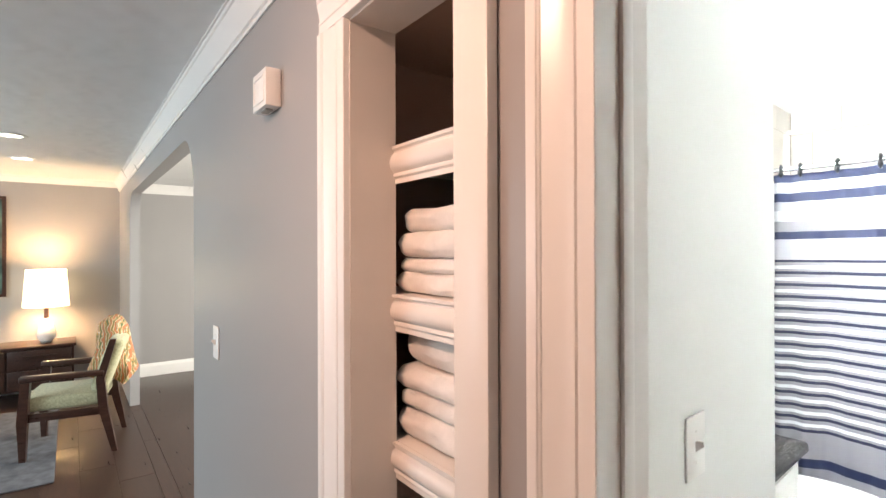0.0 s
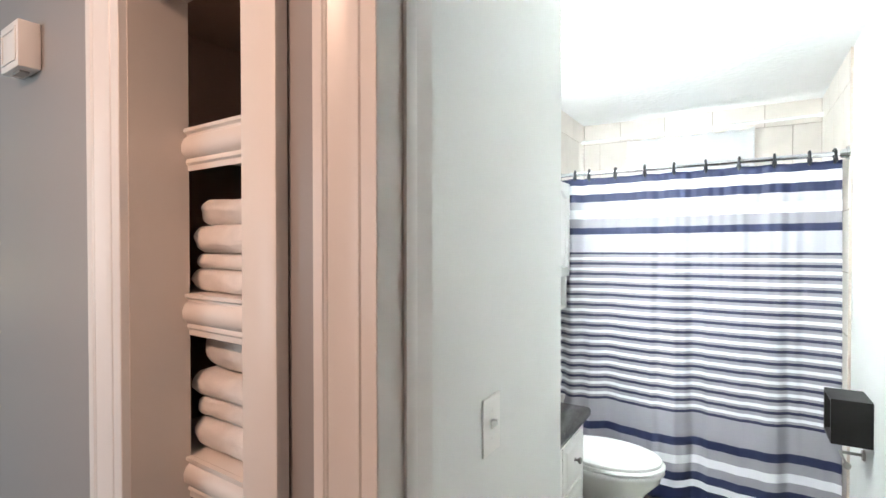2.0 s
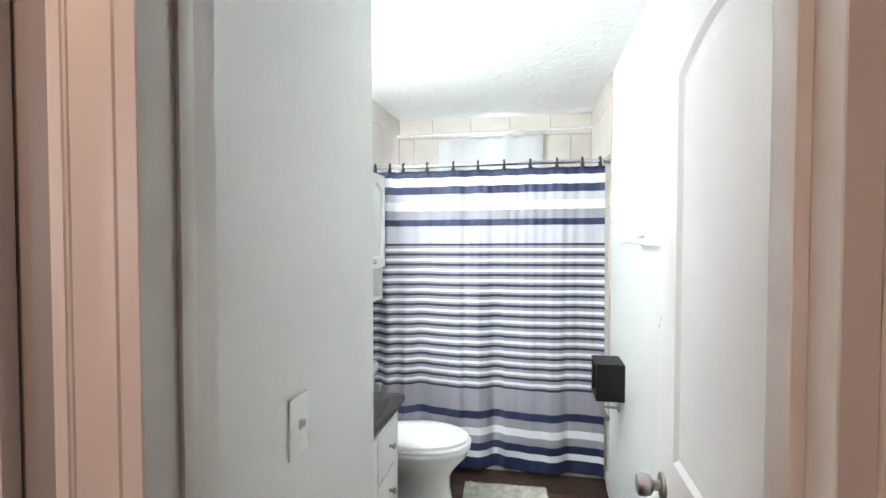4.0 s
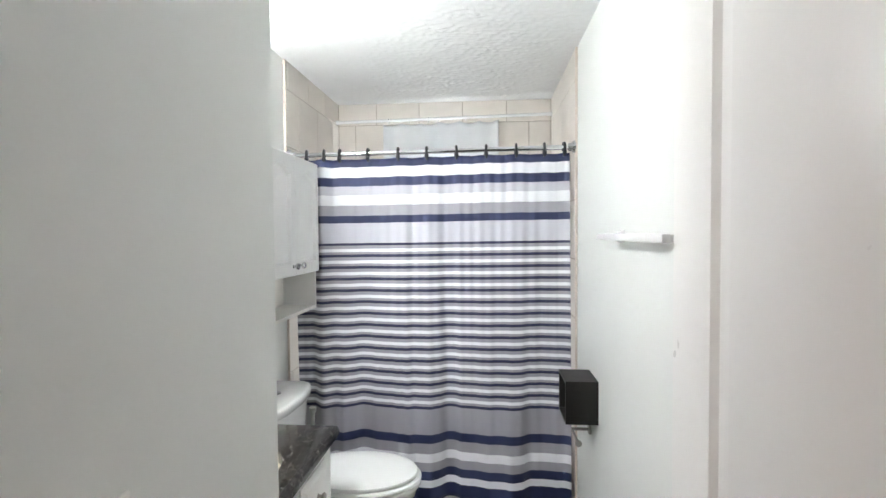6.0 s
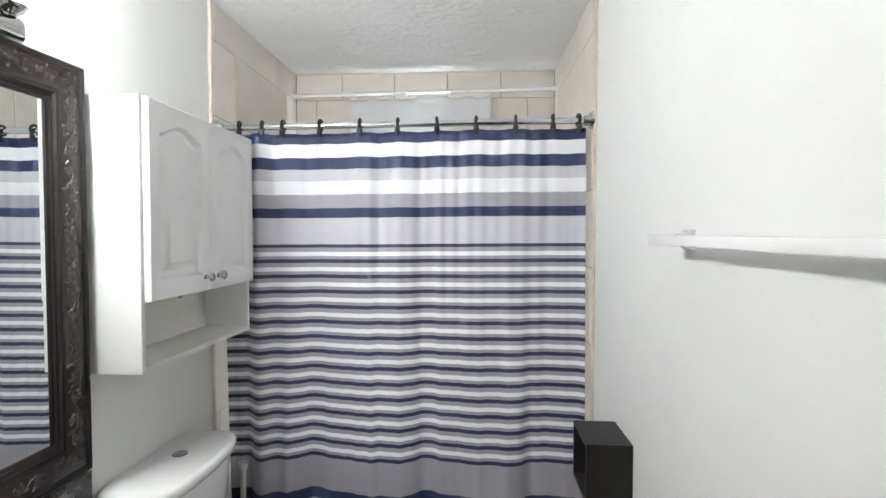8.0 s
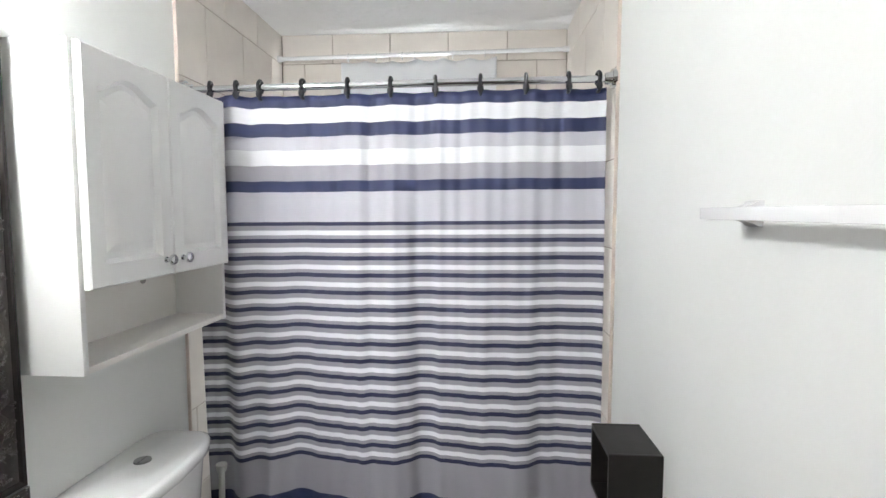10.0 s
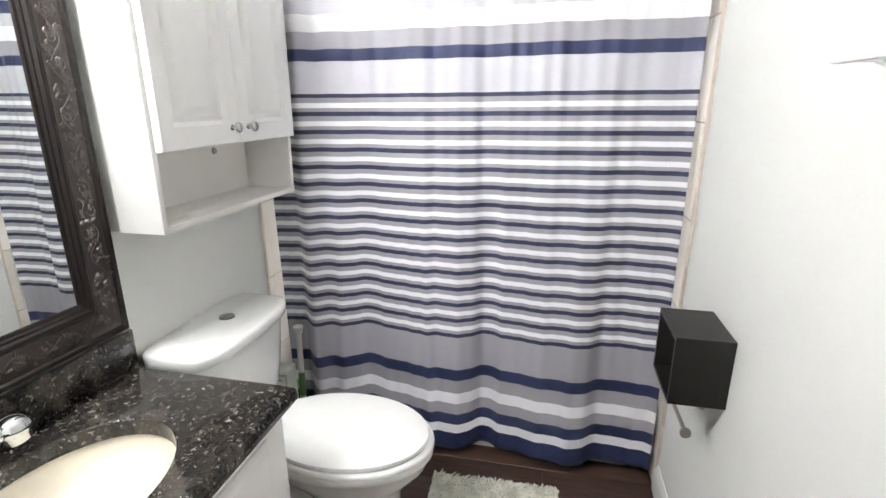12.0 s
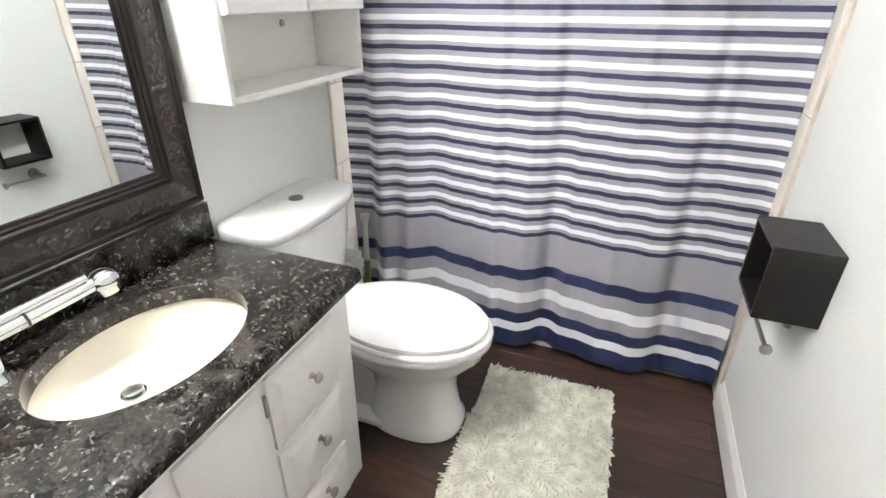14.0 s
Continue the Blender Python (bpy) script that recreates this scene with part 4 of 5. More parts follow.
structure("wall_dining_opening", bm, HALL_PAINT, "unseen grey painted dining room wall with an opening for the fill light", HALL)
structure("wall_dining_side", boxm(-1.4, -1.28, WT, 3.0, 0, HZ), HALL_PAINT, "grey painted dining room wall", HALL)
textured_ceiling("ceiling_living", -6.41, 0.8, -4.0, 0.0, HZ, HALL, 0.03, 0.013, "grey-white stippled living room ceiling")
structure("ceiling_dining", boxm(-6.41, -1.28, WT, 3.1, HZ, HZ + 0.1), CEIL, "white dining room ceiling", HALL)

# door casing, jambs and stops
CAS = [(0, 0), (0, 0.013), (0.001, 0.0145), (0.0215, 0.0145), (0.0225, 0.0125), (0.0245, 0.0155), (0.028, 0.0155), (0.029, 0.0135), (0.034, 0.0132), (0.045, 0.0145), (0.056, 0.0172), (0.0655, 0.0195), (0.067, 0.016), (0.0685, 0.0195), (0.0705, 0.0205), (0.0715, 0.017), (0.0735, 0.0205), (0.088, 0.0205), (0.09, 0.0185), (0.09, 0)]


def casing(name, u, side, z1, width, label):
    k = width / 0.09
    return structure(name, extrude(bmesh.new(), [(a * k, b) for a, b in CAS], 0.0, z1, lambda a, b, s: (u + side * a, -b - 0.0005, s)), WHITE_TRIM, label, HALL)


casing("trim_door_casing_left", U_JL, -1, 2.06, 0.0925, "cream-white moulded casing of the bathroom door")
casing("trim_door_casing_right", U_JR, 1, 2.06, 0.09, "cream-white moulded casing of the bathroom door")
structure("trim_door_head", extrude(bmesh.new(), CAS, U_JL - 0.09, U_JR + 0.09, lambda a, b, s: (s, -b - 0.0005, 2.061 + 0.7 * a)), WHITE_TRIM, "cream-white moulded head casing of the bathroom door", HALL)
bm = bmesh.new()
box(bm, U_JL - 0.02, U_JL, -0.001, WT + 0.003, 0, 2.06)
box(bm, U_JR, U_JR + 0.02, -0.001, WT + 0.003, 0, 2.06)
box(bm, U_JL, U_JR, -0.001, WT + 0.003, 2.04, 2.06)
box(bm, U_JL, U_JL + 0.006, 0.027, 0.047, 0, 2.04, 0.002)
box(bm, U_JR - 0.011, U_JR, 0.024, 0.068, 0, 2.04, 0.002)
structure("trim_door_jamb", bm, WHITE_TRIM, "white painted door jamb with stops", HALL)

# open bathroom door
HX, HY, EX, EY = 0.487, 0.885, 0.487, 1.638
ang = math.degrees(math.atan2(EY - HY, EX - HX))
DL = math.hypot(EX - HX, EY - HY)
door = thing("door_1", "white moulded bathroom door with an arched panel, standing open", "", pose(HX, HY, 0, 0, 0, ang), kind="structure")


def arch_outline(d, x0, x1, z0, z1, rise, n=14):
    a0, a1, b0, b1 = x0 + d, x1 - d, z0 + d, z1 - d - rise
    pts = [(a0, b0), (a1, b0), (a1, b1)]
    for i in range(1, n):
        q = i / n
        pts.append((a1 + (a0 - a1) * q, b1 + rise * math.sin(math.pi * q)))
    return pts + [(a0, b1)]


bm = bmesh.new()
DT = 0.035


def door_rect(y, z0, z1, n=14):
    pts = [(0.0, z0), (DL, z0), (DL, z1)] + [(DL - DL * i / n, z1) for i in range(1, n)] + [(0.0, z1)]
    return [(a, y, b) for a, b in pts]


def panel_rings(z0, z1, rise):
    def r(d, y):
        return [(a, y, b) for a, b in arch_outline(d, 0.125, DL - 0.145, z0, z1, rise)]
    return [r(0, 0), r(0.012, -0.009), r(0.02, -0.009), r(0.055, -0.002), r(0.058, -0.0015)]


# face towards the room is at local y = 0, the leaf lies behind it
SPLIT, DOOR_PZ = 0.865, 0.955
lower = [door_rect(-DT, 0.01, SPLIT), door_rect(0, 0.01, SPLIT)] + panel_rings(0.20, SPLIT - 0.075, 0.0)
upper = [door_rect(-DT, SPLIT, 2.03), door_rect(0, SPLIT, 2.03)] + panel_rings(DOOR_PZ, 1.868, 0.058)
loft(bm, lower)
loft(bm, upper)
part("leaf", bm, WHITE_TRIM, door, smooth=25)
kx, KZ = DL - 0.07, 0.865
for sgn in (1, -1):
    y0 = 0.0 if sgn > 0 else -DT
    bm = tube(bmesh.new(), (kx, y0, KZ), (kx, y0 + sgn * 0.008, KZ), 0.033, 0.03, 28)
    tube(bm, (kx, y0, KZ), (kx, y0 + sgn * 0.03, KZ), 0.013, 0.012, 24)
    loft(bm, [[(kx + r * math.cos(q), y0 + sgn * h, KZ + r * math.sin(q)) for q in np.linspace(0, 2 * math.pi, 25)[:-1]] for r, h in ((0.014, 0.024), (0.024, 0.032), (0.027, 0.042), (0.026, 0.056), (0.022, 0.061), (0.012, 0.0625))])
    if sgn > 0:
        part("door_knob", bm, NICKEL, door, "brushed nickel door knob")
    else:
        bm.free()

# ---- linen closet niche ----
bm = bmesh.new()
box(bm, CU0 - 0.02, CU0, -0.001, 0.104, 0.12, CZ1)
box(bm, CU1, CU1 + 0.02, -0.001, 0.104, 0.12, CZ1)
box(bm, CU0 - 0.02, CU1 + 0.02, -0.001, 0.104, CZ1, CZ1 + 0.02)
structure("trim_closet_lining", bm, CLOSET_LINING, "cream-painted lining of the linen closet opening", HALL)
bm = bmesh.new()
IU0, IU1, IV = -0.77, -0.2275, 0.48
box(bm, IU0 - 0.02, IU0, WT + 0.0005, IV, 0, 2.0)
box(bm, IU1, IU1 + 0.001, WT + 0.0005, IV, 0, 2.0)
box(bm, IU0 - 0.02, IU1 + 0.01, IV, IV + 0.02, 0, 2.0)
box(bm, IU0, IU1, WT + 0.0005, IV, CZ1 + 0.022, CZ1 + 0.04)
structure("wall_closet_inside", bm, CLOSET_DARK, "dark brown inside of the linen closet", HALL)
casing("trim_closet_casing_left", CU0 - 0.002, -1, CZ1 + 0.004, 0.117, "cream-white fluted casing of the linen closet")
structure("trim_closet_casing_right", boxm(CU1 + 0.002, CU1 + 0.073, -0.02, -0.0005, 0, CZ1 + 0.004, bevel=0.003), WHITE_TRIM, "plain cream-white casing of the linen closet", HALL)
structure("trim_closet_head", extrude(bmesh.new(), CAS, CU0 - 0.12, CU1 + 0.074, lambda a, b, s: (s, -b - 0.0005, CZ1 + 0.005 + a)), WHITE_TRIM, "cream-white moulded head casing of the linen closet", HALL)
SHELF_EDGE = [(0, 0), (0.010, 0), (0.010, -0.006), (0.004, -0.010), (0.004, -0.014), (0.011, -0.020), (0.015, -0.032), (0.014, -0.045), (0.008, -0.053), (0.004, -0.056), (0.006, -0.060), (0.006, -0.064), (0.002, -0.068), (0.002, -0.078), (0, -0.078)]
for z in (1.677, 1.368, 1.060, 0.752, 0.444):
    sh = thing("closet_shelf", "cream-painted closet shelf with a moulded front edge", "shelf", HALL @ pose(0, 0, z), "shelves in the linen closet")
    part("board", boxm(IU0 + 0.001, IU1 - 0.001, 0.1055, IV - 0.001, -0.022, -0.0005), CLOSET_WHITE, sh)
    part("front_moulding", extrude(bmesh.new(), SHELF_EDGE, CU0 + 0.0005, CU1 - 0.0005, lambda a, b, s: (s, 0.104 - a, b)), CLOSET_WHITE, sh)


def folded_towel(u0, u1, v0, v1, h, seed):
    """A folded towel: a soft pillow with a rolled front edge and layer creases."""
    bm = bmesh.new()
    rings = []
    n, k = 56, 34
    for i in range(k + 1):
        s = (i / k) ** 1.8
        u = u0 + (u1 - u0) * s
        q = min(1.0, (u - u0) / (0.75 * h))
        end = (1 - (1 - q) ** 2.3) ** (1 / 2.3)
        ring = []
        straight = (v1 - v0) / 2 - h / 2
        for j in range(n):
            a = 2 * math.pi * j / n
            ca, sa = math.cos(a), math.sin(a)
            v = (v0 + v1) / 2 + max(-1, min(1, ca * 2.5)) * straight + h / 2 * ca * (0.1 + 0.9 * end)
            z = h / 2 + h / 2 * sa * (0.08 + 0.92 * end)
            w = noise.noise(Vector((u * 9 + seed, v * 9, z * 25)))
            w2 = noise.noise(Vector((u * 30 + seed, v * 30, z * 60)))
            ring.append((u, v + 0.008 * w + 0.003 * w2, max(0.0, z + (0.006 * w + 0.002 * w2) * (z > h * 0.3))))
        rings.append(ring)
    return loft(bm, rings)


def towel_stack(z, hs, group):
    for i, h in enumerate(hs):
        ob = new("folded_towel", mesh("folded_towel", folded_towel(-0.612 - 0.008 * (i % 2) - 0.01 * math.sin(3 * i + z), -0.231, 0.122 + 0.008 * (i % 2), 0.43, h * 1.08, 3.7 * i + 10 * z), TOWEL, 80))
        ob.matrix_world = HALL @ pose(0, 0, z)
        tagged(ob, "folded white terry towel stacked on the closet shelf", "towel", group)
        z += h


towel_stack(1.368, (0.044, 0.030, 0.054, 0.050), "towels on the upper shelf")
towel_stack(1.060, (0.062, 0.042, 0.046, 0.100), "towels on the lower shelf")

# door chime box and hall switch
ch = thing("door_chime", "cream door chime box on the hall wall", "door chime", HALL @ pose(-1.036, 0, 1.888))
part("case", boxm(-0.056, 0.056, -0.041, -0.0005, -0.05, 0.05, bevel=0.003), SWITCH, ch)
bm = bmesh.new()
for a in ((-0.046, 0.046, 0.030, 0.036), (-0.046, 0.046, -0.036, -0.030), (-0.046, -0.040, -0.030, 0.030), (0.040, 0.046, -0.030, 0.030)):
    box(bm, a[0], a[1], -0.0435, -0.0408, a[2], a[3], 0.0008)
part("front_frame", bm, SWITCH, ch)
part("tone_bar", boxm(-0.02, 0.025, -0.03, -0.012, -0.0545, -0.0498), NICKEL, ch)
toggle_switch(HALL @ pose(-1.705, 0, 1.113, 0, 0, -90), "white toggle light switch on the hall wall")

# ---- living room ----
sb = thing("sideboard", "low dark walnut sideboard against the living room wall", "sideboard", HALL @ pose(-6.385, -1.02, 0))
part("top", boxm(0, 0.45, -0.95, 0.62, 0.51, 0.54, bevel=0.004), DARK_WOOD, sb)
part("body", boxm(0.005, 0.425, -0.93, 0.60, 0.11, 0.5095), DARK_WOOD, sb)
for y in (-0.92, -0.42, 0.09):
    for z in (0.125, 0.32):
        d = part("drawer_front", boxm(0.426, 0.442, y, y + 0.49, z, z + 0.18, bevel=0.004), DARK_WOOD, sb)
        part("pull", tube(bmesh.new(), (0.45, y + 0.12, z + 0.12), (0.45, y + 0.37, z + 0.12), 0.008), DARK_WOOD, d)
for x, y in ((0.04, -0.88), (0.40, -0.88), (0.04, 0.55), (0.40, 0.55)):
    part("leg", tube(bmesh.new(), (x, y, 0), (x, y, 0.1095), 0.014, 0.024), DARK_WOOD, sb)

tl = thing("table_lamp", "lit table lamp with a cream drum shade on the sideboard", "lamp", HALL @ pose(-6.10, -0.643, 0.54))
CER = mat("white_glazed_ceramic", (0.8, 0.78, 0.74), 0.1, vary=0.03)
part("base", loft(bmesh.new(), [oval(0, 0, r, r, z, 28) for r, z in ((0.030, 0.018), (0.052, 0.022), (0.072, 0.05), (0.080, 0.09), (0.072, 0.14), (0.052, 0.20), (0.036, 0.235), (0.026, 0.25))]), CER, tl)
part("foot", loft(bmesh.new(), [oval(0, 0, r, r, z, 28) for r, z in ((0.052, 0.0), (0.054, 0.006), (0.034, 0.019))]), CHROME, tl, "chrome foot")
part("neck", tube(bmesh.new(), (0, 0, 0.245), (0, 0, 0.40), 0.022, 0.017), DARK_WOOD, tl)
part("shade", loft(bmesh.new(), [oval(0, 0, r, r, z, 36) for r, z in ((0.19, 0.37), (0.165, 0.74), (0.162, 0.74), (0.187, 0.37))], cap=False), SHADE_LIT, tl, "glowing cream drum shade")
TABLE_L.matrix_world = HALL @ pose(-6.10, -0.643, 0.54 + 0.56)

pc = thing("painting", "framed green and teal abstract painting", "painting", HALL @ pose(-6.399, -1.42, 1.515))
part("canvas", boxm(0.0, 0.02, -0.42, 0.42, -0.48, 0.48), mat("green_teal_paint", (0.09, 0.16, 0.13), 0.5, vary=0.8, scale=6), pc)
for a in ((-0.45, -0.42, -0.51, 0.51), (0.42, 0.45, -0.51, 0.51)):
    part("frame_side", boxm(0.0, 0.03, a[0], a[1], a[2], a[3]), DARK_WOOD, pc)
for a in ((-0.42, 0.42, -0.51, -0.48), (-0.42, 0.42, 0.48, 0.51)):
    part("frame_rail", boxm(0.0, 0.03, a[0], a[1], a[2], a[3]), DARK_WOOD, pc)

CHAIR_FABRIC = mat("green_dotted_fabric", (0.44, 0.43, 0.27), 0.9, vary=0.25, scale=60, sheen=0.2)
ac = thing("armchair", "mid-century walnut armchair with green patterned cushions", "armchair", HALL @ pose(-4.364, -0.382, 0, 0, 0, -100.6) @ Matrix.Diagonal((0.86, 0.87, 0.93, 1)))
for y in (-0.31, 0.31):
    part("front_leg", loft(bmesh.new(), [[(x + a * r, y + b * r, z) for a, b in ((-1, -1), (1, -1), (1, 1), (-1, 1))] for x, z, r in ((0.33, 0, 0.02), (0.33, 0.3, 0.034), (0.31, 0.60, 0.03))]), DARK_WOOD, ac)
    part("back_leg", loft(bmesh.new(), [[(x + a * r, y + b * r, z) for a, b in ((-1, -1), (1, -1), (1, 1), (-1, 1))] for x, z, r in ((-0.29, 0, 0.02), (-0.21, 0.35, 0.034), (-0.19, 0.58, 0.03), (-0.28, 0.88, 0.024))]), DARK_WOOD, ac)
    part("armrest", boxm(-0.22, 0.35, y - 0.036, y + 0.036, 0.60, 0.645, bevel=0.012, seg=3), DARK_WOOD, ac)
    part("side_rail", boxm(-0.21, 0.33, y - 0.014, y + 0.014, 0.30, 0.36, bevel=0.004), DARK_WOOD, ac)
part("front_rail", boxm(0.315, 0.345, -0.296, 0.296, 0.30, 0.36, bevel=0.004), DARK_WOOD, ac)
part("seat", boxm(-0.20, 0.36, -0.285, 0.285, 0.362, 0.47, bevel=0.035, seg=4), CHAIR_FABRIC, ac, "green dotted seat cushion")
bm = boxm(-0.06, 0.06, -0.29, 0.29, 0.0, 0.44, bevel=0.04, seg=4)
bmesh.ops.transform(bm, matrix=pose(-0.155, 0, 0.46, 0, -20, 0), verts=bm.verts)
part("backrest", bm, CHAIR_FABRIC, ac, "green dotted back cushion")

THROW = mat("multicolour_knit", (0.45, 0.22, 0.10), 0.95, vary=0.2, scale=10)
nt = THROW.node_tree
v = nt.nodes.new("ShaderNodeTexWave")
v.inputs["Scale"].default_value, v.inputs["Distortion"].default_value, v.inputs["Detail"].default_value, v.inputs["Detail Scale"].default_value = 6.5, 4.0, 3.0, 3.0
v.bands_direction = "X"
tcx = nt.nodes.new("ShaderNodeTexCoord")
hs = nt.nodes.new("ShaderNodeValToRGB")
els = hs.color_ramp.elements
els[0].color, els[1].color = (0.09, 0.14, 0.06, 1), (0.5, 0.15, 0.06, 1)
for pos, c in ((0.3, (0.62, 0.3, 0.10, 1)), (0.5, (0.7, 0.58, 0.45, 1)), (0.7, (0.15, 0.19, 0.09, 1))):
    els.new(pos).color = c
sp = nt.nodes.new("ShaderNodeSeparateColor")
for a, b in ((tcx.outputs["Object"], v.inputs["Vector"]), (v.outputs["Color"], sp.inputs[0]), (sp.outputs[0], hs.inputs[0]), (hs.outputs[0], nt.nodes["Principled BSDF"].inputs["Base Color"])):
    nt.links.new(a, b)
path = [(-0.33, 0.55), (-0.355, 0.70), (-0.375, 0.84), (-0.40, 0.95), (-0.45, 0.995), (-0.50, 1.0), (-0.56, 0.97), (-0.61, 0.90), (-0.64, 0.78), (-0.655, 0.66), (-0.65, 0.55), (-0.60, 0.46), (-0.52, 0.50), (-0.44, 0.47), (-0.38, 0.52)]
rings = []
for i in range(25):
    y = -0.44 + 0.46 * i / 24
    swell = 0.75 + 0.25 * math.sin(math.pi * i / 24)
    rings.append([(-0.20 + (a + 0.48) * swell * (1.0 + 0.25 * (b < 0.6)) + 0.022 * noise.noise(Vector((y * 11, k * 0.9, 1.0))), y + 0.015 * noise.noise(Vector((k * 1.3, y * 6, 4.0))), b + 0.03 * noise.noise(Vector((y * 9, k * 0.7, 7.0)))) for k, (a, b) in enumerate(path)])
bm = loft(bmesh.new(), rings)
th = single("throw_blanket", bm, THROW, "multicoloured crocheted throw draped over the armchair back", "blanket", smooth=80, at=HALL @ pose(-4.364, -0.382, 0, 0, 0, -100.6) @ Matrix.Diagonal((0.86, 0.87, 0.93, 1)))

AREA_RUG = mat("grey_woven_rug", (0.085, 0.088, 0.10), 0.95, vary=0.35, scale=14, bump=0.8, bump_scale=120)
single("area_rug", boxm(-5.6, -3.66, -2.4, -0.53, 0.001, 0.014, bevel=0.005), AREA_RUG, "grey woven area rug on the living room floor", "rug", at=HALL)
for u in (-4.06, -5.09):
    dl = thing("recessed_light", "lit recessed ceiling light in a white ring", "lamp", HALL @ pose(u, -0.767, HZ - 0.008), "recessed lights in the living room")
    part("ring", loft(bmesh.new(), [oval(0, 0, r, r, z, 32) for r, z in ((0.095, 0.002), (0.09, -0.004), (0.07, -0.004), (0.066, 0.004))], cap=False), WHITE_TRIM, dl)
    part("lens", tube(bmesh.new(), (0, 0, 0.001), (0, 0, 0.004), 0.066, seg=32), DOWNLIGHT, dl)

# hall ceiling lamp that lights the closet
hl = thing("hall_light", "small glass ceiling light in the hall", "lamp", HALL @ pose(-0.30, -0.90, HZ))
part("plate", tube(bmesh.new(), (0, 0, -0.03), (0, 0, -0.006), 0.10, 0.105, 32), NICKEL, hl)

# ---- bath mat: a base with many chenille tufts ----
RX0, RX1, RY0, RY1 = -0.205, 0.275, 2.43, 3.175
bath_mat = thing("bath_mat", "sage-grey shaggy chenille bath mat on the floor", "rug", pose((RX0 + RX1) / 2, (RY0 + RY1) / 2, 0.002, 0, 0, 1.5))
part("backing", boxm(-0.23, 0.23, -0.368, 0.368, 0.0, 0.008, bevel=0.003), mat("mat_backing", (0.40, 0.38, 0.32), 0.95), bath_mat)
rng = np.random.default_rng(5)
verts, faces = [], []
nx, ny = 72, 114
for i in range(nx):
    for j in range(ny):
        x = -0.232 + 0.464 * (i + rng.uniform(0.1, 0.9)) / nx
        y = -0.37 + 0.74 * (j + rng.uniform(0.1, 0.9)) / ny
        lean = 5.0 * noise.noise(Vector((x * 6, y * 6, 0.4))) + rng.uniform(-0.6, 0.6) + 1.2
        flat = 1.25 + 1.0 * noise.noise(Vector((x * 9, y * 9, 5.0)))
        tilt = max(0.15, flat) * rng.uniform(0.7, 1.3)
        d = Vector((math.cos(lean) * tilt, math.sin(lean) * tilt, rng.uniform(0.6, 1.0))).normalized()
        L = rng.uniform(0.018, 0.027) * (1.0 + 0.3 * noise.noise(Vector((x * 22, y * 22, 2.0))))
        p0 = Vector((x, y, 0.005))
        side = d.cross(Vector((0.3, 0.2, 1))).normalized()
        up = d.cross(side)
        bend = Vector((rng.uniform(-0.3, 0.3), rng.uniform(-0.3, 0.3), -0.35)) * L
        base = len(verts)
        for q0, r in ((0.0, 0.0022), (0.45, 0.0030), (0.88, 0.0027)):
            c = p0 + d * L * q0 + bend * q0 * q0
            c.z = max(c.z, 0.004)
            for q in range(6):
                a = 2 * math.pi * q / 6
                verts.append(tuple(c + side * r * math.cos(a) + up * r * math.sin(a)))
        verts.append(tuple(p0 + d * L + bend + Vector((0, 0, 0.001))))
        for k in (0, 6):
            for q in range(6):
                faces.append((base + k + q, base + k + (q + 1) % 6, base + k + 6 + (q + 1) % 6, base + k + 6 + q))
        for q in range(6):
            faces.append((base + 12 + q, base + 12 + (q + 1) % 6, base + 18))
me = bpy.data.meshes.new("pile")
me.from_pydata(verts, [], faces)
me.materials.append(RUG)
me.shade_smooth()
tuft = new("chenille", me)
tuft.parent = bath_mat
tagged(tuft, kind="stuff")


# ---- floor boards ----
def plank_floor(name, x0, x1, y0, y1, width, along, at, label, seed):
    """Boards with gaps: along 'x' they run in x. A dark base lies under them."""
    rnd = random.Random(seed)
    base = structure(name, boxm(x0, x1, y0, y1, -0.06, -0.004), mat(name + "_gap", (0.012, 0.008, 0.006), 0.8, vary=0.2), label, at)
    shared = {}
    lo, hi, a0, a1 = (y0, y1, x0, x1) if along == "x" else (x0, x1, y0, y1)
    n = int((hi - lo) / width) + 1
    for i in range(n):
        w0, w1 = lo + i * width, min(hi, lo + (i + 1) * width)
        if w1 - w0 < 0.01:
            continue
        s = a0 - rnd.uniform(0, 1.1)
        while s < a1:
            e = s + rnd.choice((1.22, 0.9, 1.22))
            c0, c1 = max(s, a0), min(e, a1)
            if c1 - c0 > 0.02:
                key = (round(c1 - c0, 4), round(w1 - w0, 4))
                if key not in shared:
                    lx, ly = (key[0], key[1]) if along == "x" else (key[1], key[0])
                    bm = boxm(-lx / 2 + 0.0007, lx / 2 - 0.0007, -ly / 2 + 0.0008, ly / 2 - 0.0008, -0.004, 0.0, bevel=0.0012, seg=1)
                    shared[key] = mesh("plank", bm, FLOOR_WOOD)
                ob = new("plank", shared[key])
                ob.parent = base
                m, w = (c0 + c1) / 2, (w0 + w1) / 2
                ob.matrix_basis = Matrix.Translation((m, w, 0) if along == "x" else (w, m, 0))
            s = e


plank_floor("floor", XL - 0.1, XR + 0.1, 0.726, 3.542, 0.128, "x", Matrix(), "dark brown wood plank floor", 2)
plank_floor("floor_hall", -6.45, 0.85, -4.0, 0.085, 0.20, "x", HALL @ pose(0, 0, -0.001), "glossy dark brown wood floor of hall and living room", 3)
structure("floor_dining", boxm(-6.45, -1.28, 0.086, 3.1, -0.06, 0.0), FLOOR_WOOD, "glossy dark brown wood floor of the dining room", HALL)

# ---- wall tiles in the tub alcove ----
TS, GAP, THK = 0.306, 0.0042, 0.0085
tile_meshes = {}


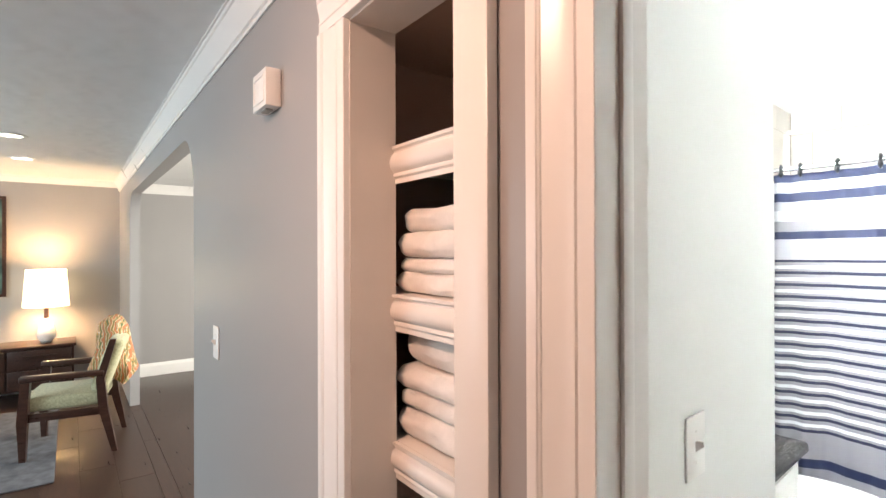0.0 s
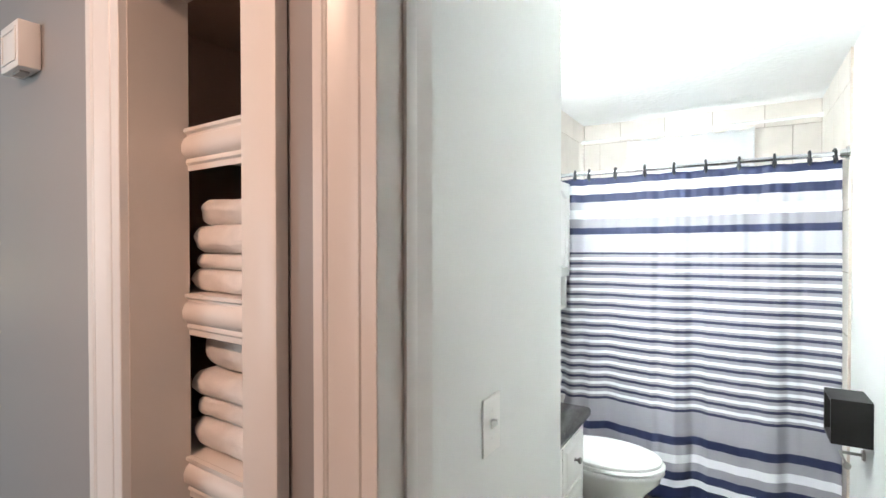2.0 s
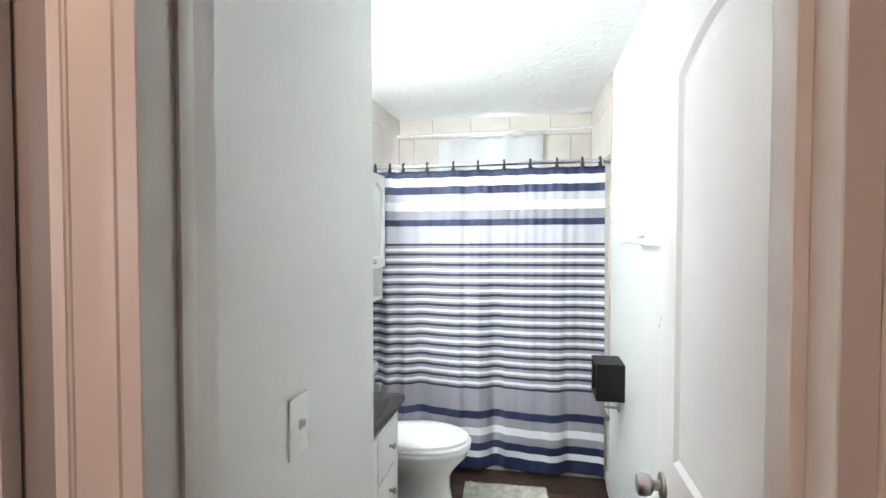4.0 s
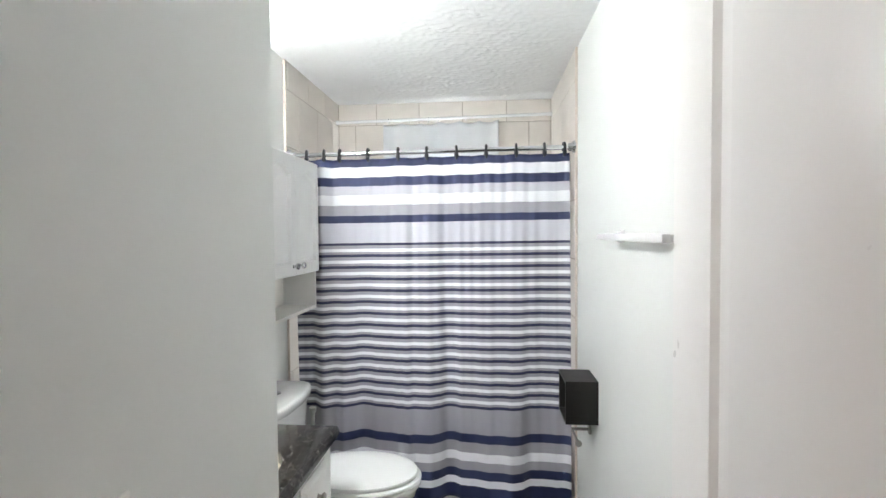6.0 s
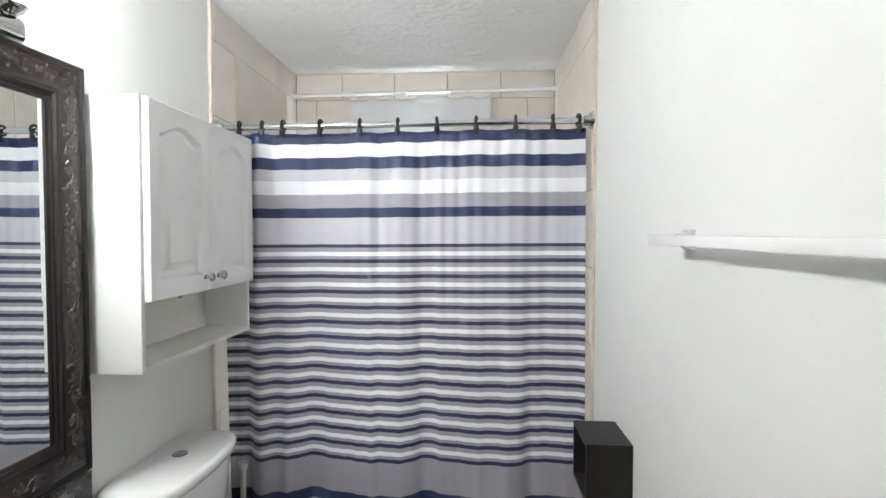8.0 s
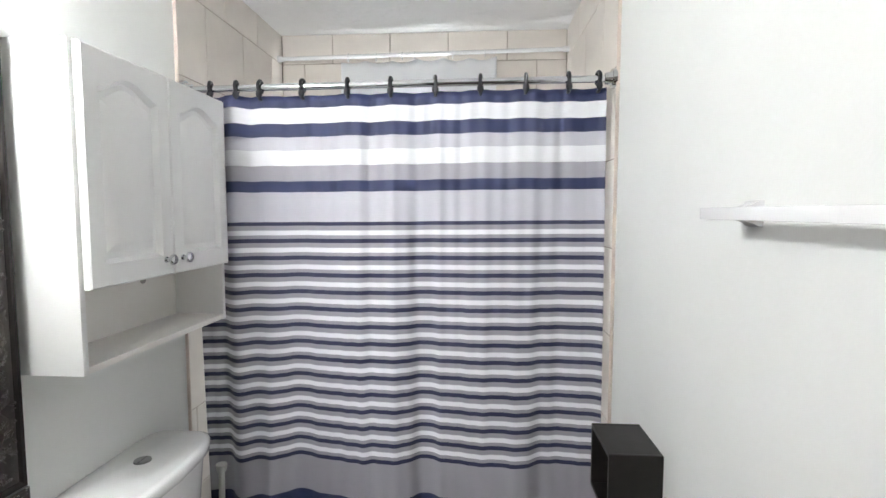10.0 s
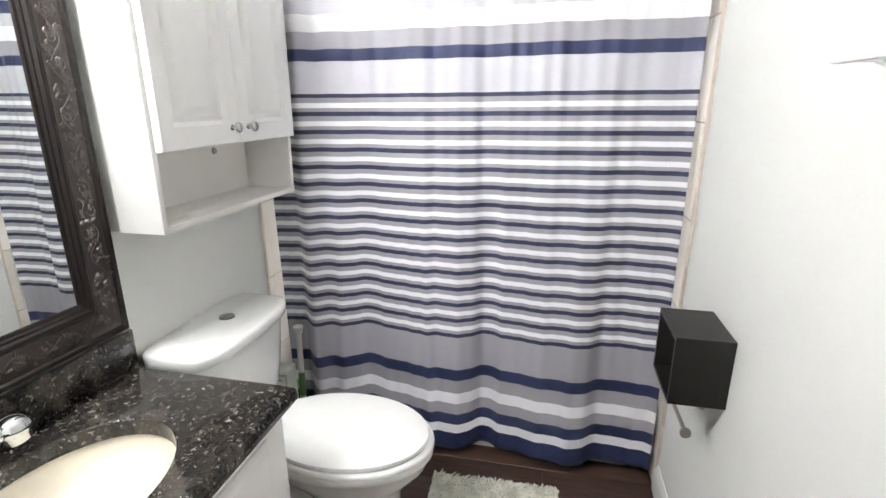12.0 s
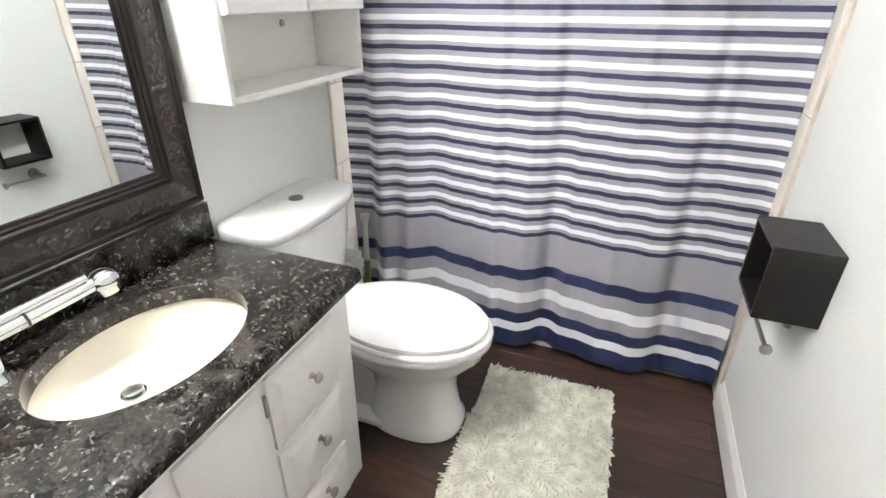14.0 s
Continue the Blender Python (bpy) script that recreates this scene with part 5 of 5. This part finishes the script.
def tile(parent, w, h, at):
    key = (round(w, 3), round(h, 3))
    if key not in tile_meshes:
        tile_meshes[key] = mesh("tile", boxm(-w / 2 + GAP / 2, w / 2 - GAP / 2, 0, THK, -h / 2 + GAP / 2, h / 2 - GAP / 2, bevel=0.0015, seg=1), TILE, None)
    ob = new("tile", tile_meshes[key])
    ob.parent = parent
    ob.matrix_basis = at


ROWS_Z = [1.318 + 0.3025 * k for k in range(-5, 4)] + [HC]
ROWS_Z[0] = 0.0


def tile_wall(name, lo, hi, joint, place, label, skip=None):
    """Running-bond tiles from lo to hi along the wall; joint is a joint in the top row."""
    back = structure(name, place(None, None, None), GROUT, label)
    for r, (z0, z1) in enumerate(zip(ROWS_Z, ROWS_Z[1:])):
        if z1 - z0 < 0.01:
            continue
        top = len(ROWS_Z) - 2 - r
        s = joint - 12 * TS + (TS / 2 if top % 2 else 0)
        while s < hi:
            a, b = max(s, lo), min(s + TS, hi)
            if b - a > 0.012 and not (skip and skip(a, b, z0, z1)):
                tile(back, b - a, z1 - z0, place((a + b) / 2, (z0 + z1) / 2, 0))
            s += TS


def left_place(s, z, _):
    return boxm(XL + 0.0004, XL + 0.0075, YT + 0.0005, YB, 0, HC - 0.001) if s is None else Matrix.Translation((XL + 0.0025, s, z)) @ Matrix.Rotation(radians(-90), 4, "Z")


def right_place(s, z, _):
    return boxm(XR - 0.0068, XR - 0.0004, YT + 0.0005, YB, 0, HC - 0.001) if s is None else Matrix.Translation((XR - 0.0012, s, z)) @ Matrix.Rotation(radians(90), 4, "Z")


def back_place(s, z, _):
    return boxm(XL + 0.012, WX0 - 0.001, YB - 0.009, YB - 0.0004, 0, HC - 0.001) if s is None else Matrix.Translation((s, YB - 0.0045, z)) @ Matrix.Rotation(radians(180), 4, "Z")


tile_wall("wall_tiles_left", YT, YB - 0.012, 3.62, left_place, "beige ceramic wall tiles beside the tub")
tile_wall("wall_tiles_right", YT, YB - 0.012, 3.62, right_place, "beige ceramic wall tiles beside the tub")
tile_wall("wall_tiles_back", XL + 0.012, XR - 0.0095, -0.312, back_place, "beige ceramic wall tiles behind the tub",
          lambda a, b, z0, z1: a < WX1 and b > WX0 and z0 < WZ1 and z1 > WZ0 and (a > WX0 - 0.05 and b < WX1 + 0.05) and z1 < WZ1 + 0.02)
for nm, x0, x1 in (("trim_tile_edge_left", XL + 0.0004, XL + 0.0125), ("trim_tile_edge_right", XR - 0.0115, XR - 0.0004)):
    structure(nm, boxm(x0, x1, YT - 0.0045, YT, 0, HC - 0.002, bevel=0.001), CAULK, "pinkish grout line along the tile edge")
